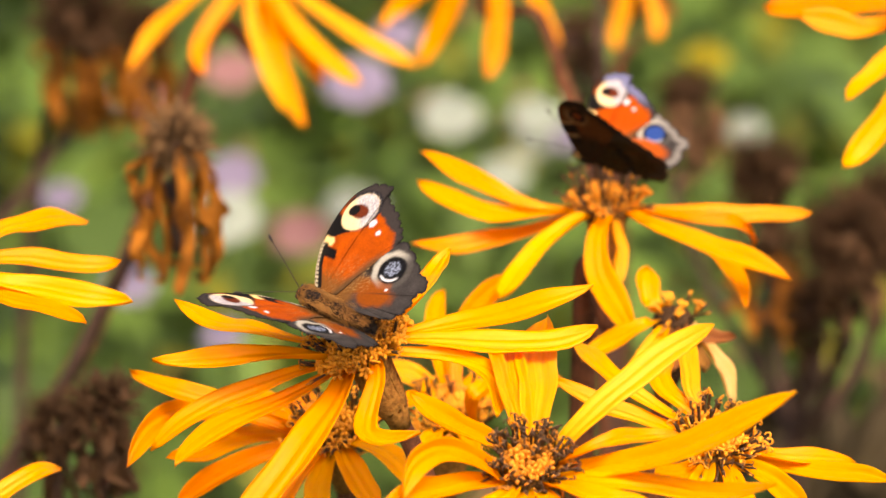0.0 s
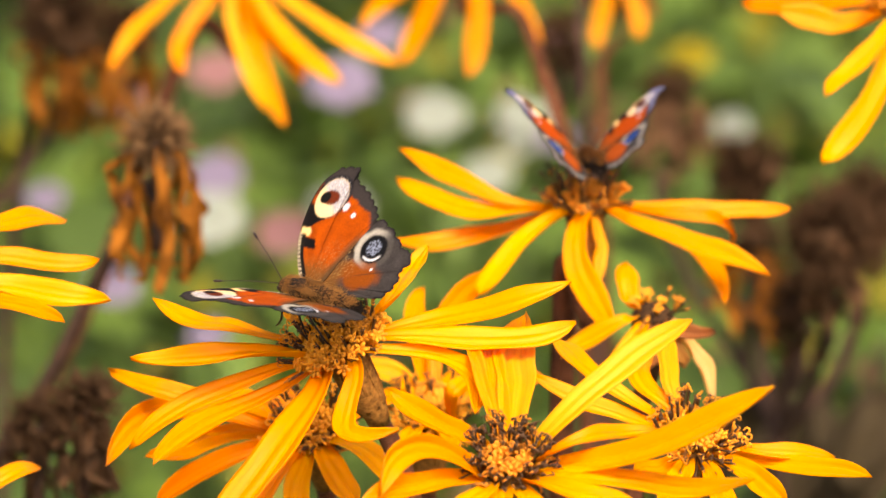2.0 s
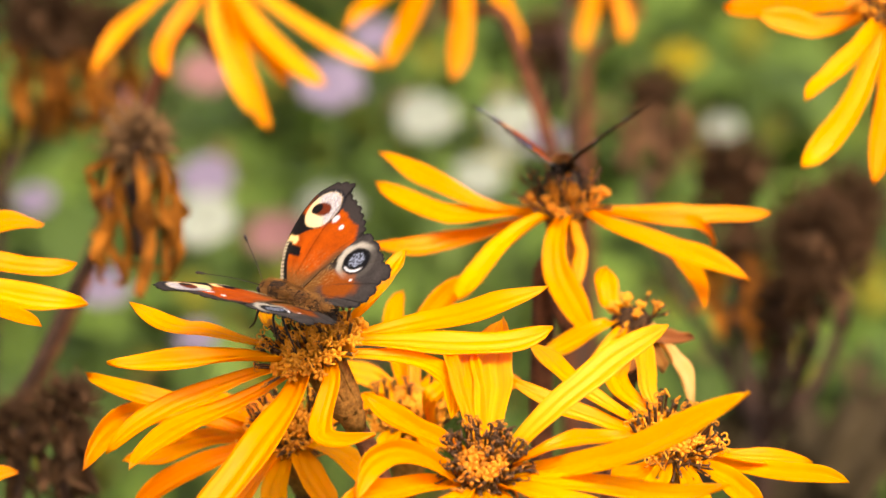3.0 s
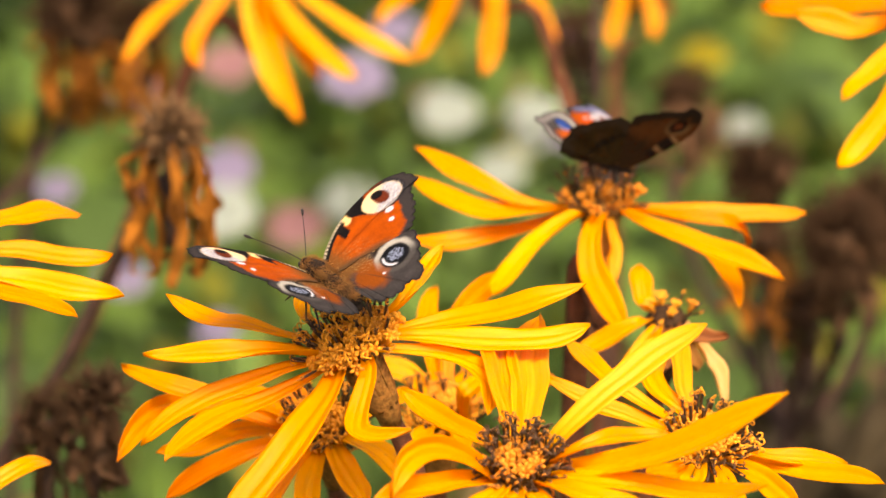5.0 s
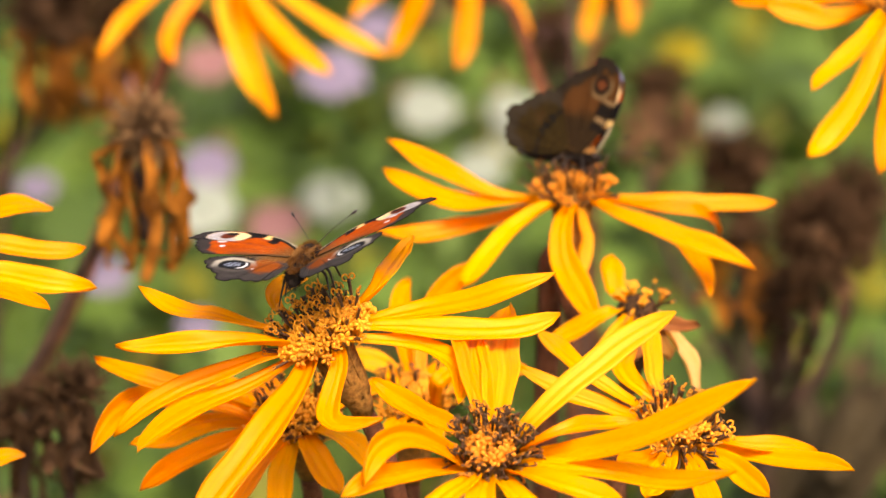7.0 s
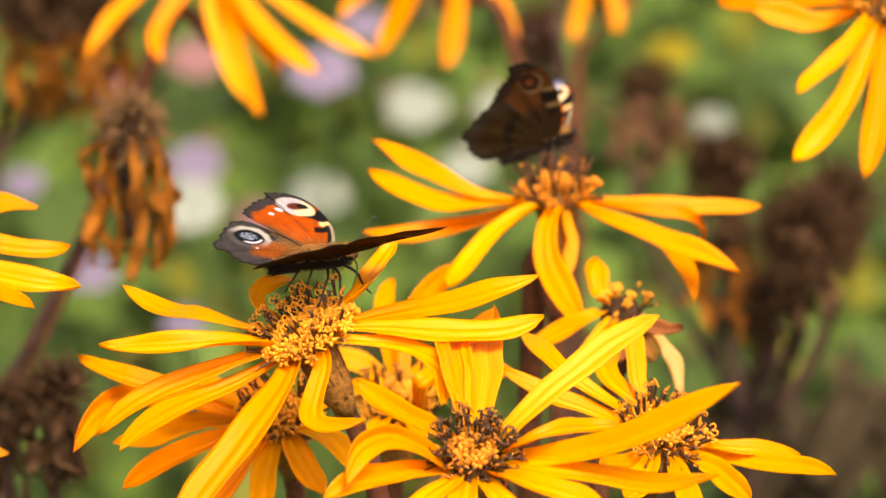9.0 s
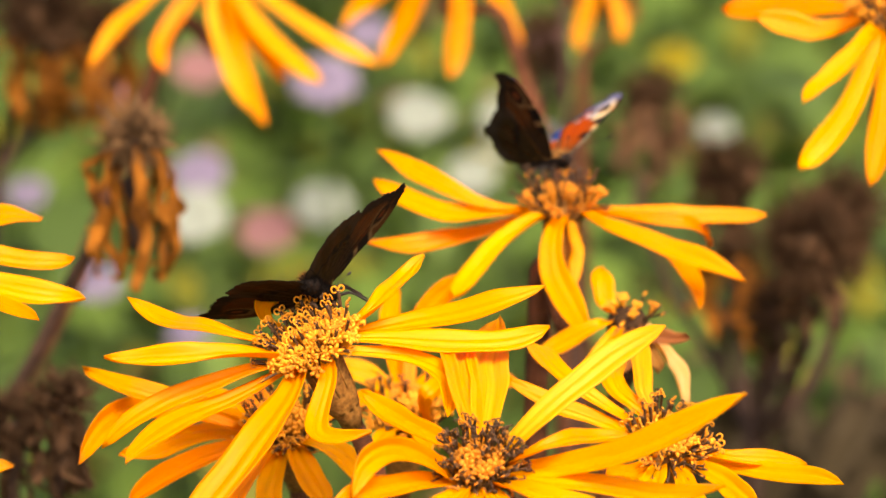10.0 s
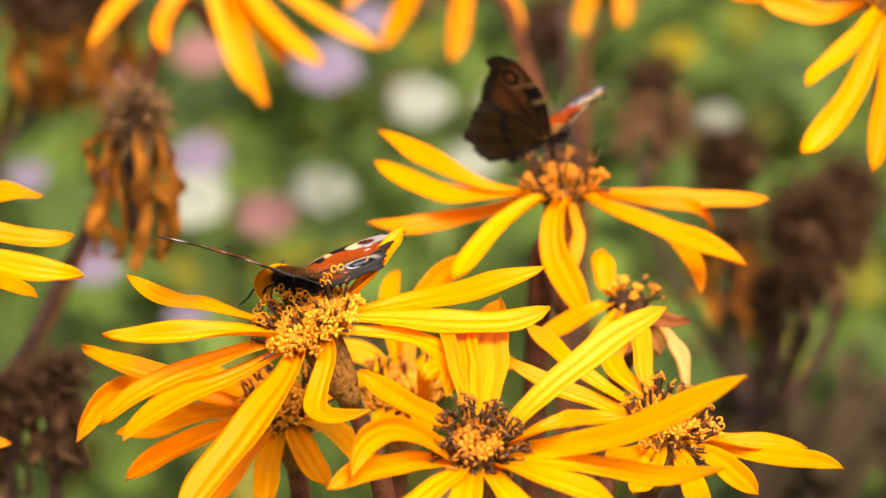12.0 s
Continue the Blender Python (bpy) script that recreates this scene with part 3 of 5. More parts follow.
ray(left_flower, -118, 39.9, 2.1, 2.1, 1.4, 1.0, 1.3, 8, 28, "y")
ray(left_flower, 96, 39.8, -4.1, -0.0, -0.7, 0.0, 0.3, 8, 0, "y")
low_left_flower = flower((-0.1188, 0.9780, 0.8703), (-0.05, -0.3, 0.95), florets=40)
ray(low_left_flower, 45, 43.8, -3.7, 0.4, -0.0, -2.4, 4.3, 8, -9, "y")
ray(low_left_flower, -53, 37.7, 13.4, -1.3, 5.4, -0.5, 4.1, 8, -22, "y")
ray(low_left_flower, 112, 39.6, -5.3, -1.7, -1.7, -0.9, -0.9, 8, 0, "y")
ray(low_left_flower, -114, 34.9, 19.5, 2.8, 4.9, 0.8, 3.8, 8, -31, "y")
top_flower = flower((-0.0604, 1.4040, 0.9146), (-0.1, -0.15, 1.0), florets=40, thick=2.6, via=((-0.068, 1.419, 0.893), (-0.085, 1.421, 0.861), (-0.101, 1.419, 0.817), (-0.121, 1.419, 0.776), (-0.142, 1.430, 0.743), (-0.155, 1.443, 0.713),), foot=(-0.160, 1.433))
ray(top_flower, -153, 44.0, -23.7, -3.0, 1.8, -5.1, 1.5, 9, 23, "y")
ray(top_flower, -112, 38.8, -20.7, 0.0, 1.4, -4.2, 1.1, 8.5, 0, "y")
ray(top_flower, -76, 38.7, -34.7, -3.3, -2.4, -1.8, -2.3, 7.5, 0, "y")
ray(top_flower, -55, 22.4, -48.2, -0.6, -4.9, -1.1, -4.4, 8, 0, "o")
ray(top_flower, -22, 33.7, -37.3, -4.3, -3.4, -3.0, -2.9, 10, 0, "y")
ray(top_flower, -12, 51.0, -34.1, -3.0, -1.4, -1.4, -2.3, 9.5, -13, "y")
ray(top_flower, -25, 21.1, -37.9, -4.1, -1.5, -0.6, -1.3, 8, 0, "o")
ray(top_flower, 116, 43.8, 4.7, -0.5, 1.0, -0.3, 0.4, 9, 0, "y")
ray(top_flower, 65, 44.0, 0.8, 1.2, 0.7, 0.6, 0.3, 9, -12, "y")
top_middle_flower = flower((0.0138, 1.4761, 0.9133), (0.0, -0.1, 1.0), florets=40, thick=1.7, via=((0.029, 1.469, 0.887), (0.039, 1.463, 0.865), (0.048, 1.456, 0.837), (0.052, 1.461, 0.778), (0.055, 1.472, 0.706),), foot=(0.057, 1.462))
ray(top_middle_flower, -145, 25.1, -43.0, 3.8, -1.4, 0.3, -2.3, 10, 0, "o")
ray(top_middle_flower, -162, 35.6, -31.7, 6.2, -1.2, -0.8, -1.5, 9, 0, "o")
ray(top_middle_flower, -89, 22.0, -44.9, 3.6, -2.4, 2.9, -3.1, 11, 0, "o")
ray(top_middle_flower, -29, 26.9, -37.8, -1.6, -0.1, 2.1, -1.0, 8, 0, "o")
ray(top_middle_flower, 26, 39.8, -18.8, 3.8, -0.5, 2.0, 0.7, 9, -52, "o")
ray(top_middle_flower, 112, 43.7, 5.5, 0.4, -0.7, 1.1, -0.3, 9, 0, "o")
top_dull_flower = flower((0.0730, 1.6697, 0.8630), (0.0, -0.1, 1.0), florets=30, old=True, thick=1.6, via=((0.066, 1.661, 0.829), (0.065, 1.654, 0.805), (0.067, 1.653, 0.723), (0.069, 1.662, 0.642),), foot=(0.071, 1.652))
ray(top_dull_flower, -115, 22.8, -27.8, -0.3, 0.8, -0.8, -0.5, 9, 0, "o")
ray(top_dull_flower, -79, 25.0, -23.0, 0.1, 0.8, 1.7, -0.6, 7.5, 0, "o")
ray(top_dull_flower, -15, 12.2, -23.0, -4.8, 1.4, -0.1, 0.0, 6, 0, "b")
ray(top_dull_flower, 174, 13.3, -17.9, -3.3, -1.5, -0.5, -0.4, 6, -6, "b")
right_flower = flower((0.1236, 1.1359, 0.9573), (0.05, -0.15, 1.0), florets=40, via=((0.137, 1.151, 0.936), (0.149, 1.157, 0.882), (0.151, 1.140, 0.818),), foot=(0.156, 1.130))
ray(right_flower, 150, 46.8, -9.4, 0.0, 0.5, 0.0, 0.5, 13, 25, "o")
ray(right_flower, 172, 34.0, -4.0, 0.0, -4.5, 0.0, -3.0, 10, 35, "y")
ray(right_flower, -128, 37.9, -12.7, 1.6, 0.3, 0.8, -0.4, 8, 0, "y")
ray(right_flower, -128, 36.5, -31.1, 3.5, -1.4, 1.7, -4.6, 9, 0, "y")
ray(right_flower, -99, 22.1, -38.0, 1.3, -1.7, 1.3, -0.8, 9, 0, "y")
ray(right_flower, -6, 36.3, -1.9, 2.4, 0.4, 1.1, 1.0, 9, -23, "y")
ray(right_flower, 65, 43.1, 8.9, 1.4, 1.3, 0.7, 0.6, 9, 0, "y")
ray(right_flower, 101, 43.9, 2.9, -0.1, 0.9, 0.6, 0.4, 9, 0, "y")


# ---- withered heads ----
def withered(origin, strips, length, spread, seed, size=1.0, foot=None, via=(), clump=9, dull=False, dark=False, tan=False):
    r = random.Random(seed)
    head = new("withered_flower")
    head.location = origin
    tagged(head, "withered brown flower head with limp hanging petals", "flower", "withered flowers")
    pieces = []
    for k in range(clump):
        c = (r.uniform(-6, 6) * MM * size, r.uniform(-6, 6) * MM * size, r.uniform(-5, 4) * MM * size)
        s = r.uniform(1.2, 2.6) * MM * size
        pieces.append((*blob(c, (s, s, s * 1.2), 6, 9, 0.8, seed + k), 0))
    for k in range(clump * 18):
        d = unit((r.gauss(0, 1), r.gauss(0, 1), r.gauss(0.3, 0.8)))
        p0 = d * r.uniform(3, 7) * MM * size
        pieces.append((*tube([p0, p0 + d * r.uniform(3, 7) * MM * size + np.array((r.gauss(0, 1), r.gauss(0, 1), r.gauss(0, 1))) * MM], [0.36 * MM, 0.2 * MM], 4), 0))
    v, f, s = join(pieces)
    mesh_object("seed_head", v, f, OLD_DISC if dull or dark or tan else SEED, head)
    for k in range(strips):
        # ribbons hang in a few clusters, crumpled and curled at the ends
        a = (k % 5) * 1.2566 + r.gauss(0, 0.28)
        d = np.array((math.cos(a), math.sin(a), 0))
        ln = length * r.uniform(0.55, 1.12)
        out = spread * r.uniform(0.35, 1.0)
        wide = r.uniform(1.7, 3.8)
        pts = [d * 4 * MM * size + np.array((0, 0, -1 * MM)), (d * (out * 0.6 + 2) + (0, 0, -4.5)) * MM]
        for q in (0.3, 0.45, 0.6, 0.75, 0.9, 1.0):
            pts.append((d * (out + r.gauss(0, 0.9)) + np.array((r.gauss(0, 1.1), r.gauss(0, 1.1), -ln * q))) * MM)
        pts.append(pts[-1] + (d * r.uniform(-3.5, 2.5) + np.array((r.gauss(0, 1.5), 0, r.uniform(-1.5, 1.5)))) * MM)
        line = curve_through(pts, 4)
        bv, bf, uv = blade(line, d + (0, 0, 0.5), wide * MM * min(size, 1.2), r.uniform(-0.25, 0.35), r.uniform(-110, 110), 0.28, k + seed, 7, 0.0004)
        mesh_object("limp_petal", bv, bf, FADED if dull else TAN if tan else WITHERED, head, uv)
    o = np.asarray(origin, float)
    foot = foot or (origin[0] * 1.2, origin[1] + 0.05)
    line = stem_line(o, (0, 0, 1), foot, via) - o
    line[0] = (0, 0, 0)
    sv, sf = tube(line, np.linspace(1.4, 3.2 if dull else 2.4, len(line)) * MM, 8)
    mesh_object("stem", sv, sf, DARK_STEM, head)
    return head


withered((-0.072, 1.205, 0.907), 17, 36, 12.5, 11, 1.0, clump=22, via=((-0.075, 1.222, 0.890), (-0.087, 1.226, 0.869), (-0.105, 1.227, 0.833), (-0.123, 1.240, 0.804), (-0.133, 1.234, 0.784),), foot=(-0.136, 1.224))
withered((-0.126, 1.566, 0.861), 22, 38, 17, 12, 1.7, clump=30, via=((-0.139, 1.608, 0.828), (-0.149, 1.651, 0.792), (-0.154, 1.639, 0.748), (-0.157, 1.615, 0.657),), foot=(-0.160, 1.605), dark=True)
withered((-0.104, 1.565, 0.859), 12, 36, 10, 13, 1.2, clump=14, via=((-0.124, 1.577, 0.826), (-0.148, 1.570, 0.799), (-0.165, 1.564, 0.779), (-0.173, 1.539, 0.683),), foot=(-0.176, 1.529), dark=True)
withered((-0.089, 1.148, 0.849), 12, 24, 9, 14, 1.05, clump=16, dull=True)
withered((-0.104, 1.185, 0.833), 9, 24, 8, 15, 1.0, clump=12, dull=True)
withered((0.090, 1.657, 0.815), 18, 30, 12, 16, 1.2, clump=12, via=((0.087, 1.649, 0.785), (0.097, 1.599, 0.755), (0.114, 1.553, 0.735), (0.121, 1.529, 0.723), (0.123, 1.517, 0.680),), foot=(0.125, 1.507), tan=True)
withered((0.115, 1.601, 0.799), 12, 26, 11, 17, 1.5, clump=20, via=((0.115, 1.584, 0.774), (0.117, 1.556, 0.747), (0.121, 1.528, 0.720), (0.123, 1.517, 0.680),), foot=(0.125, 1.507), dull=True)
big_dead_head = withered((0.132, 1.449, 0.811), 14, 24, 12, 18, 1.9, clump=28, via=((0.136, 1.489, 0.770), (0.129, 1.512, 0.739), (0.123, 1.528, 0.720), (0.123, 1.517, 0.680),), foot=(0.125, 1.507), dull=True)
twig = curve_through([(-0.0095, -0.0090, -0.0063), (-0.0054, -0.0090, -0.0059), (0.0011, -0.0090, -0.0104), (0.0104, -0.0090, -0.0153), (0.004, -0.006, 0.002)], 6)
tv, tf = tube(twig, np.linspace(0.5, 1.1, len(twig)) * MM, 7)
mesh_object("curled_twig", tv, tf, TAN, big_dead_head, label="pale curled dry twig")
withered((0.125, 1.492, 0.781), 9, 22, 9, 19, 1.2, clump=10, via=((0.126, 1.516, 0.752), (0.123, 1.528, 0.722), (0.123, 1.517, 0.680),), foot=(0.125, 1.507), dull=True)
withered((0.151, 1.549, 0.798), 12, 22, 11, 20, 1.7, clump=22, via=((0.152, 1.542, 0.771), (0.141, 1.533, 0.741), (0.124, 1.528, 0.722), (0.123, 1.517, 0.680),), foot=(0.125, 1.507), dull=True)
withered((0.115, 1.546, 0.786), 13, 30, 13, 21, 1.1, clump=9, via=((0.111, 1.560, 0.762), (0.114, 1.553, 0.735), (0.121, 1.528, 0.721), (0.123, 1.517, 0.680),), foot=(0.125, 1.507), dark=True)
withered((0.051, 1.712, 0.826), 9, 24, 10, 22, 1.2, clump=6, via=((0.058, 1.677, 0.814), (0.060, 1.650, 0.789), (0.063, 1.634, 0.728), (0.064, 1.615, 0.658),), foot=(0.065, 1.605), dull=True)


def stalk(points, thick, label):
    line = curve_through(points, 10)
    o = line[-1].copy()
    v, f = tube(line - o, np.linspace(thick * 0.8, thick, len(line)) * MM, 9)
    ob = mesh_object("flower_stalk", v, f, DARK_STEM)
    ob.location = o
    return tagged(ob, label, "stalk", "bare stalks")


stalk([(0.055, 1.591, 0.877), (0.055, 1.563, 0.851), (0.056, 1.556, 0.824), (0.059, 1.537, 0.756), (0.060, 1.520, 0.690), (0.061, 1.510, 0.0)], 1.9, "thin dark purple-brown flower stalk")


# ---- butterflies ----
SCALES = material("wing_scales", (0.4, 0.1, 0.02), 0.85)
bsdf(SCALES).inputs["Specular IOR Level"].default_value = 0.03
att = SCALES.node_tree.nodes.new("ShaderNodeAttribute")
att.attribute_name = "pattern"
grain = add(SCALES, "ShaderNodeTexNoise", Scale=2600.0, Detail=2.0)
gtc = add(SCALES, "ShaderNodeTexCoord")
SCALES.node_tree.links.new(gtc.outputs["Object"], grain.inputs["Vector"])
gmr = add(SCALES, "ShaderNodeMapRange")
gmr.inputs["To Min"].default_value, gmr.inputs["To Max"].default_value = 0.72, 1.28
SCALES.node_tree.links.new(grain.outputs["Fac"], gmr.inputs["Value"])
ghs = add(SCALES, "ShaderNodeHueSaturation")
SCALES.node_tree.links.new(gmr.outputs["Result"], ghs.inputs["Value"])
SCALES.node_tree.links.new(att.outputs["Color"], ghs.inputs["Color"])
SCALES.node_tree.links.new(ghs.outputs["Color"], bsdf(SCALES).inputs["Base Color"])
gbp = add(SCALES, "ShaderNodeBump", Strength=0.25, Distance=0.0002)
SCALES.node_tree.links.new(grain.outputs["Fac"], gbp.inputs["Height"])
SCALES.node_tree.links.new(gbp.outputs[0], bsdf(SCALES).inputs["Normal"])
FUR = mottled("brown_fur", (0.070, 0.030, 0.008), (0.36, 0.165, 0.042), 700, 0.95, jitter=0.5)
DARK_FUR = mottled("dark_fur", (0.004, 0.003, 0.002), (0.016, 0.008, 0.005), 700, 0.95)
BLACK = mottled("black_chitin", (0.008, 0.006, 0.005), (0.03, 0.02, 0.016), 900, 0.4)

# outlines in mm: x towards the head, y outwards; leading edge, outer margin, inner edge
FORE_LEAD = [(2.8, -1), (6.2, 4), (8.3, 9), (9.7, 14.5), (10.1, 19.3), (9.4, 23.0), (7.6, 25.6)]
FORE_OUTER = [(7.6, 25.6), (4.8, 26.6), (2.1, 26.7), (1.7, 24.8), (-1.3, 22.8), (-4.3, 21.3), (-6.8, 19.2), (-9.2, 17.2), (-10.3, 15.0)]
FORE_INNER = [(-10.3, 15.0), (-7.5, 8), (-4, -1)]
HIND_LEAD = [(-1.5, 0), (-5.6, 10), (-7.6, 15.0)]
HIND_OUTER = [(-7.6, 15.0), (-11.2, 15.7), (-15.5, 13.9), (-19.6, 11.0), (-23.5, 8.5), (-22.4, 6.2), (-22.7, 3.2), (-21.5, 0.5), (-19.6, -1.8)]
HIND_INNER = [(-19.6, -1.8), (-11, -2.6), (-3, -1.5)]


def smooth(a, b, x):
    t = np.clip((x - a) / (b - a), 0, 1)
    return t * t * (3 - 2 * t)


def near(points, line):
    """Distance of each point from a polyline sampled finely."""
    d = np.full(len(points), 1e9)
    for q in line:
        d = np.minimum(d, np.hypot(points[:, 0] - q[0], points[:, 1] - q[1]))
    return d


def lay(colour, over, amount):
    return colour * (1 - amount[:, None]) + np.array(over)[None, :] * amount[:, None]


def speckle(p, s, seed):
    return np.array([noise.noise(Vector((x * s, y * s, seed))) for x, y in p])


def fore_upper(p, lead, outer):
    x, y = p[:, 0], p[:, 1]
    dl, do = near(p, lead), near(p, outer)
    n1, n2, n3 = speckle(p, 0.5, 1.0), speckle(p, 2.2, 5.0), speckle(p, 4.5, 3.0)
    c = np.tile((0.265, 0.042, 0.002), (len(p), 1)) * (1 + 0.22 * n1 + 0.14 * n2)[:, None]
    c = lay(c, (0.115, 0.045, 0.011), smooth(6.0, 0.5, y + 1.5 * n2) * 0.9)
    c = lay(c, (0.27, 0.17, 0.07), smooth(0.2, 0.45, n3) * smooth(7, 3, np.hypot(x + 4, y - 4)) * 0.6)
    # dark margin, broad at the tip and narrow towards the inner corner
    band = 1.3 + 2.3 * smooth(15, 22, y)
    c = lay(c, (0.027, 0.022, 0.021), smooth(0.7, -0.3, do - band + 0.7 * n1 + 0.3 * n2))
    inner = smooth(2.4, 0.3, near(p, FORE_INNER_LINE)) * smooth(14, 9, y)
    c = lay(c, (0.06, 0.034, 0.016), inner * 0.9)
    # costal marks: black spot, cream wedge, broad black wedge
    c = lay(c, (0.006, 0.005, 0.005), smooth(5.0, 4.3, dl + n2 * 0.3) * smooth(5.9, 6.6, y + 0.2 * n2) * smooth(9.4, 8.7, y + 0.1 * dl))
    c = lay(c, (0.60, 0.40, 0.16), smooth(3.5, 2.5, dl + 0.5 * np.abs(y - 10.2)) * smooth(8.8, 9.3, y) * smooth(11.5, 10.9, y))
    c = lay(c, (0.006, 0.005, 0.005), smooth(0.5, -0.2, dl - 1.4 - (y - 10.9) * 1.6 + n2 * 0.4) * smooth(10.7, 11.3, y) * smooth(17.6, 16.8, y + 0.3 * dl))
    ex, ey = x - 4.7, y - 19.0
    eye = np.hypot(ex / 4.3, ey / 5.2) + 0.03 * n2
    c = lay(c, (0.006, 0.006, 0.008), smooth(1.22, 1.10, eye) * smooth(-3.5, 0, ey - 0.4 * ex))
    c = lay(c, (0.60, 0.43, 0.23), smooth(1.02, 0.94, eye))
    lil = smooth(-1.8, 0.4, ey * 0.75 - ex * 0.8)
    c = lay(c, (0.19, 0.20, 0.245), smooth(0.99, 0.92, eye) * lil * (0.85 + 0.25 * n2))
    c = lay(c, (0.50, 0.46, 0.47), smooth(0.45, 0.1, np.abs(eye - 0.72)) * lil * smooth(-0.1, 0.3, n3) * 0.6)
    mar = np.hypot((x - 5.0) / 2.5, (y - 19.0) / 1.9)
    c = lay(c, (0.080, 0.015, 0.006), smooth(1.08, 0.86, mar + 0.12 * n2))
    c = lay(c, (0.006, 0.005, 0.005), smooth(1.0, 0.75, np.hypot((x - 6.4) / 1.6, (y - 18.8) / 1.7)))
    for sx, sy, sr in ((-0.7, 17.4, 1.05), (-3.6, 15.8, 0.65)):
        c = lay(c, (0.55, 0.46, 0.48), smooth(1.1, 0.6, np.hypot((x - sx), (y - sy) * 0.9) / sr + 0.25 * n2))
    fl = np.where(np.sin(y * 7.0 - 2.0 * dl) > 0.1, 1.0, 0.0)
    c = lay(c, (0.008, 0.007, 0.006), smooth(1.9, 1.5, dl) * smooth(10, 9, y))
    c = lay(c, (0.55, 0.45, 0.30), smooth(1.0, 0.6, dl) * smooth(10, 9, y) * fl * 0.8)
    return lay(c, (0.016, 0.014, 0.013), smooth(0.6, 0.2, np.minimum(do, dl)) * smooth(9, 10, y))


def hind_upper(p, lead, outer):
    x, y = p[:, 0], p[:, 1]
    do = near(p, outer)
    n1, n2 = speckle(p, 0.5, 2.0), speckle(p, 2.2, 7.0)
    n3 = speckle(p, 4.5, 17.0)
    # ash-grey outer half, brick-red field, brown hairy root
    c = np.tile((0.030, 0.026, 0.025), (len(p), 1)) * (1 + 0.30 * n1 + 0.25 * n2)[:, None]
    c = lay(c, (0.165, 0.038, 0.005), smooth(1.15, 0.7, np.hypot((x + 12.2) / 6.4, (y - 2.8) / 3.6) + 0.22 * n1 + 0.08 * n3))
    c = lay(c, (0.016, 0.010, 0.007), smooth(3.2, 1.4, np.hypot((x + 7.6) * 0.8, y - 8.6) + n1))
    c = lay(c, (0.120, 0.050, 0.013), smooth(9.5, 3.5, np.hypot(x + 1.5, y - 1.0) + 2 * n1))
    c = lay(c, (0.26, 0.17, 0.07), smooth(0.2, 0.42, n3) * smooth(6.5, 3, np.hypot(x + 6.0, y - 5.5)) * 0.75)
    vein = np.abs(np.sin(np.arctan2(y + 1, -x) * 11))
    c = lay(c, (0.022, 0.018, 0.015), smooth(0.13, 0.03, vein) * smooth(10, 14, np.hypot(x, y)) * smooth(0.5, 2.0, do) * 0.7)
    ex, ey = x + 13.2, y - 9.3
    r = np.hypot(ex, ey)
    base = smooth(-2.0, 3.0, ex * 0.9 + ey * 0.3)
    c = lay(c, (0.29, 0.27, 0.23), smooth(1.2, 0.3, np.abs(r - 4.2) + 0.4 * n1) * (0.07 + 0.88 * base))
    c = lay(c, (0.005, 0.005, 0.006), smooth(3.7, 3.25, r + 0.12 * n2))
    c = lay(c, (0.19, 0.22, 0.30), smooth(2.2, 1.8, np.hypot(ex - 0.1, ey - 0.25) + 0.25 * n2) * smooth(-0.18, 0.12, n3) * 0.9)
    c = lay(c, (0.50, 0.50, 0.53), smooth(0.36, 0.12, np.abs(r - 2.75)) * smooth(1.3, 2.2, -ey * 0.95 - ex * 0.2))
    c = lay(c, (0.6, 0.58, 0.6), smooth(0.42, 0.2, np.hypot(x + 15.2, y - 4.6)))
    return lay(c, (0.014, 0.012, 0.012), smooth(0.6, 0.2, do))


def fore_under(p, lead, outer):
    x, y = p[:, 0], p[:, 1]
    dl, do = near(p, lead), near(p, outer)
    n1, n2 = speckle(p, 0.5, 3.0), speckle(p, 2.5, 9.0)
    c = np.tile((0.016, 0.009, 0.004), (len(p), 1)) * (1 + 0.4 * n2 + 0.3 * np.sin((y + n1) * 5))[:, None]
    c = lay(c, (0.055, 0.021, 0.006), smooth(8, 13, y + 1.6 * n1 + 0.4 * n2) * smooth(1.6, 4.4, do + 1.4 * n1) * (0.8 + 0.5 * n2))
    for yy in (9.8, 15.6):
        c = lay(c, (0.125, 0.078, 0.036), smooth(1.0, 0.5, np.abs(y - yy + 0.3 * (x - 4) + n1 * 0.6)) * smooth(4.6, 3.2, dl + n2))
    c = lay(c, (0.007, 0.005, 0.004), smooth(2.4, 1.8, np.abs(y - 12.7 + 0.3 * (x - 4) + n1 * 0.5)) * smooth(5.6, 4.2, dl))
    c = lay(c, (0.007, 0.005, 0.004), smooth(1.6, 1.1, np.abs(y - 7.6 + 0.3 * (x - 4) + n1 * 0.5)) * smooth(4.6, 3.4, dl))
    eye = np.hypot((x - 4.3) / 3.6, (y - 19.4) / 4.0) + 0.1 * n1
    c = lay(c, (0.095, 0.058, 0.026), smooth(1.15, 1.0, eye) * smooth(22.5, 19.5, y + n1) * smooth(-1.0, 3.0, x + n1) * (0.85 + 0.5 * n2))
    c = lay(c, (0.010, 0.006, 0.004), smooth(0.80, 0.66, eye))
    c = lay(c, (0.075, 0.022, 0.008), smooth(0.45, 0.25, eye))
    return lay(c, (0.014, 0.010, 0.007), smooth(3.4, 1.8, do + n1))


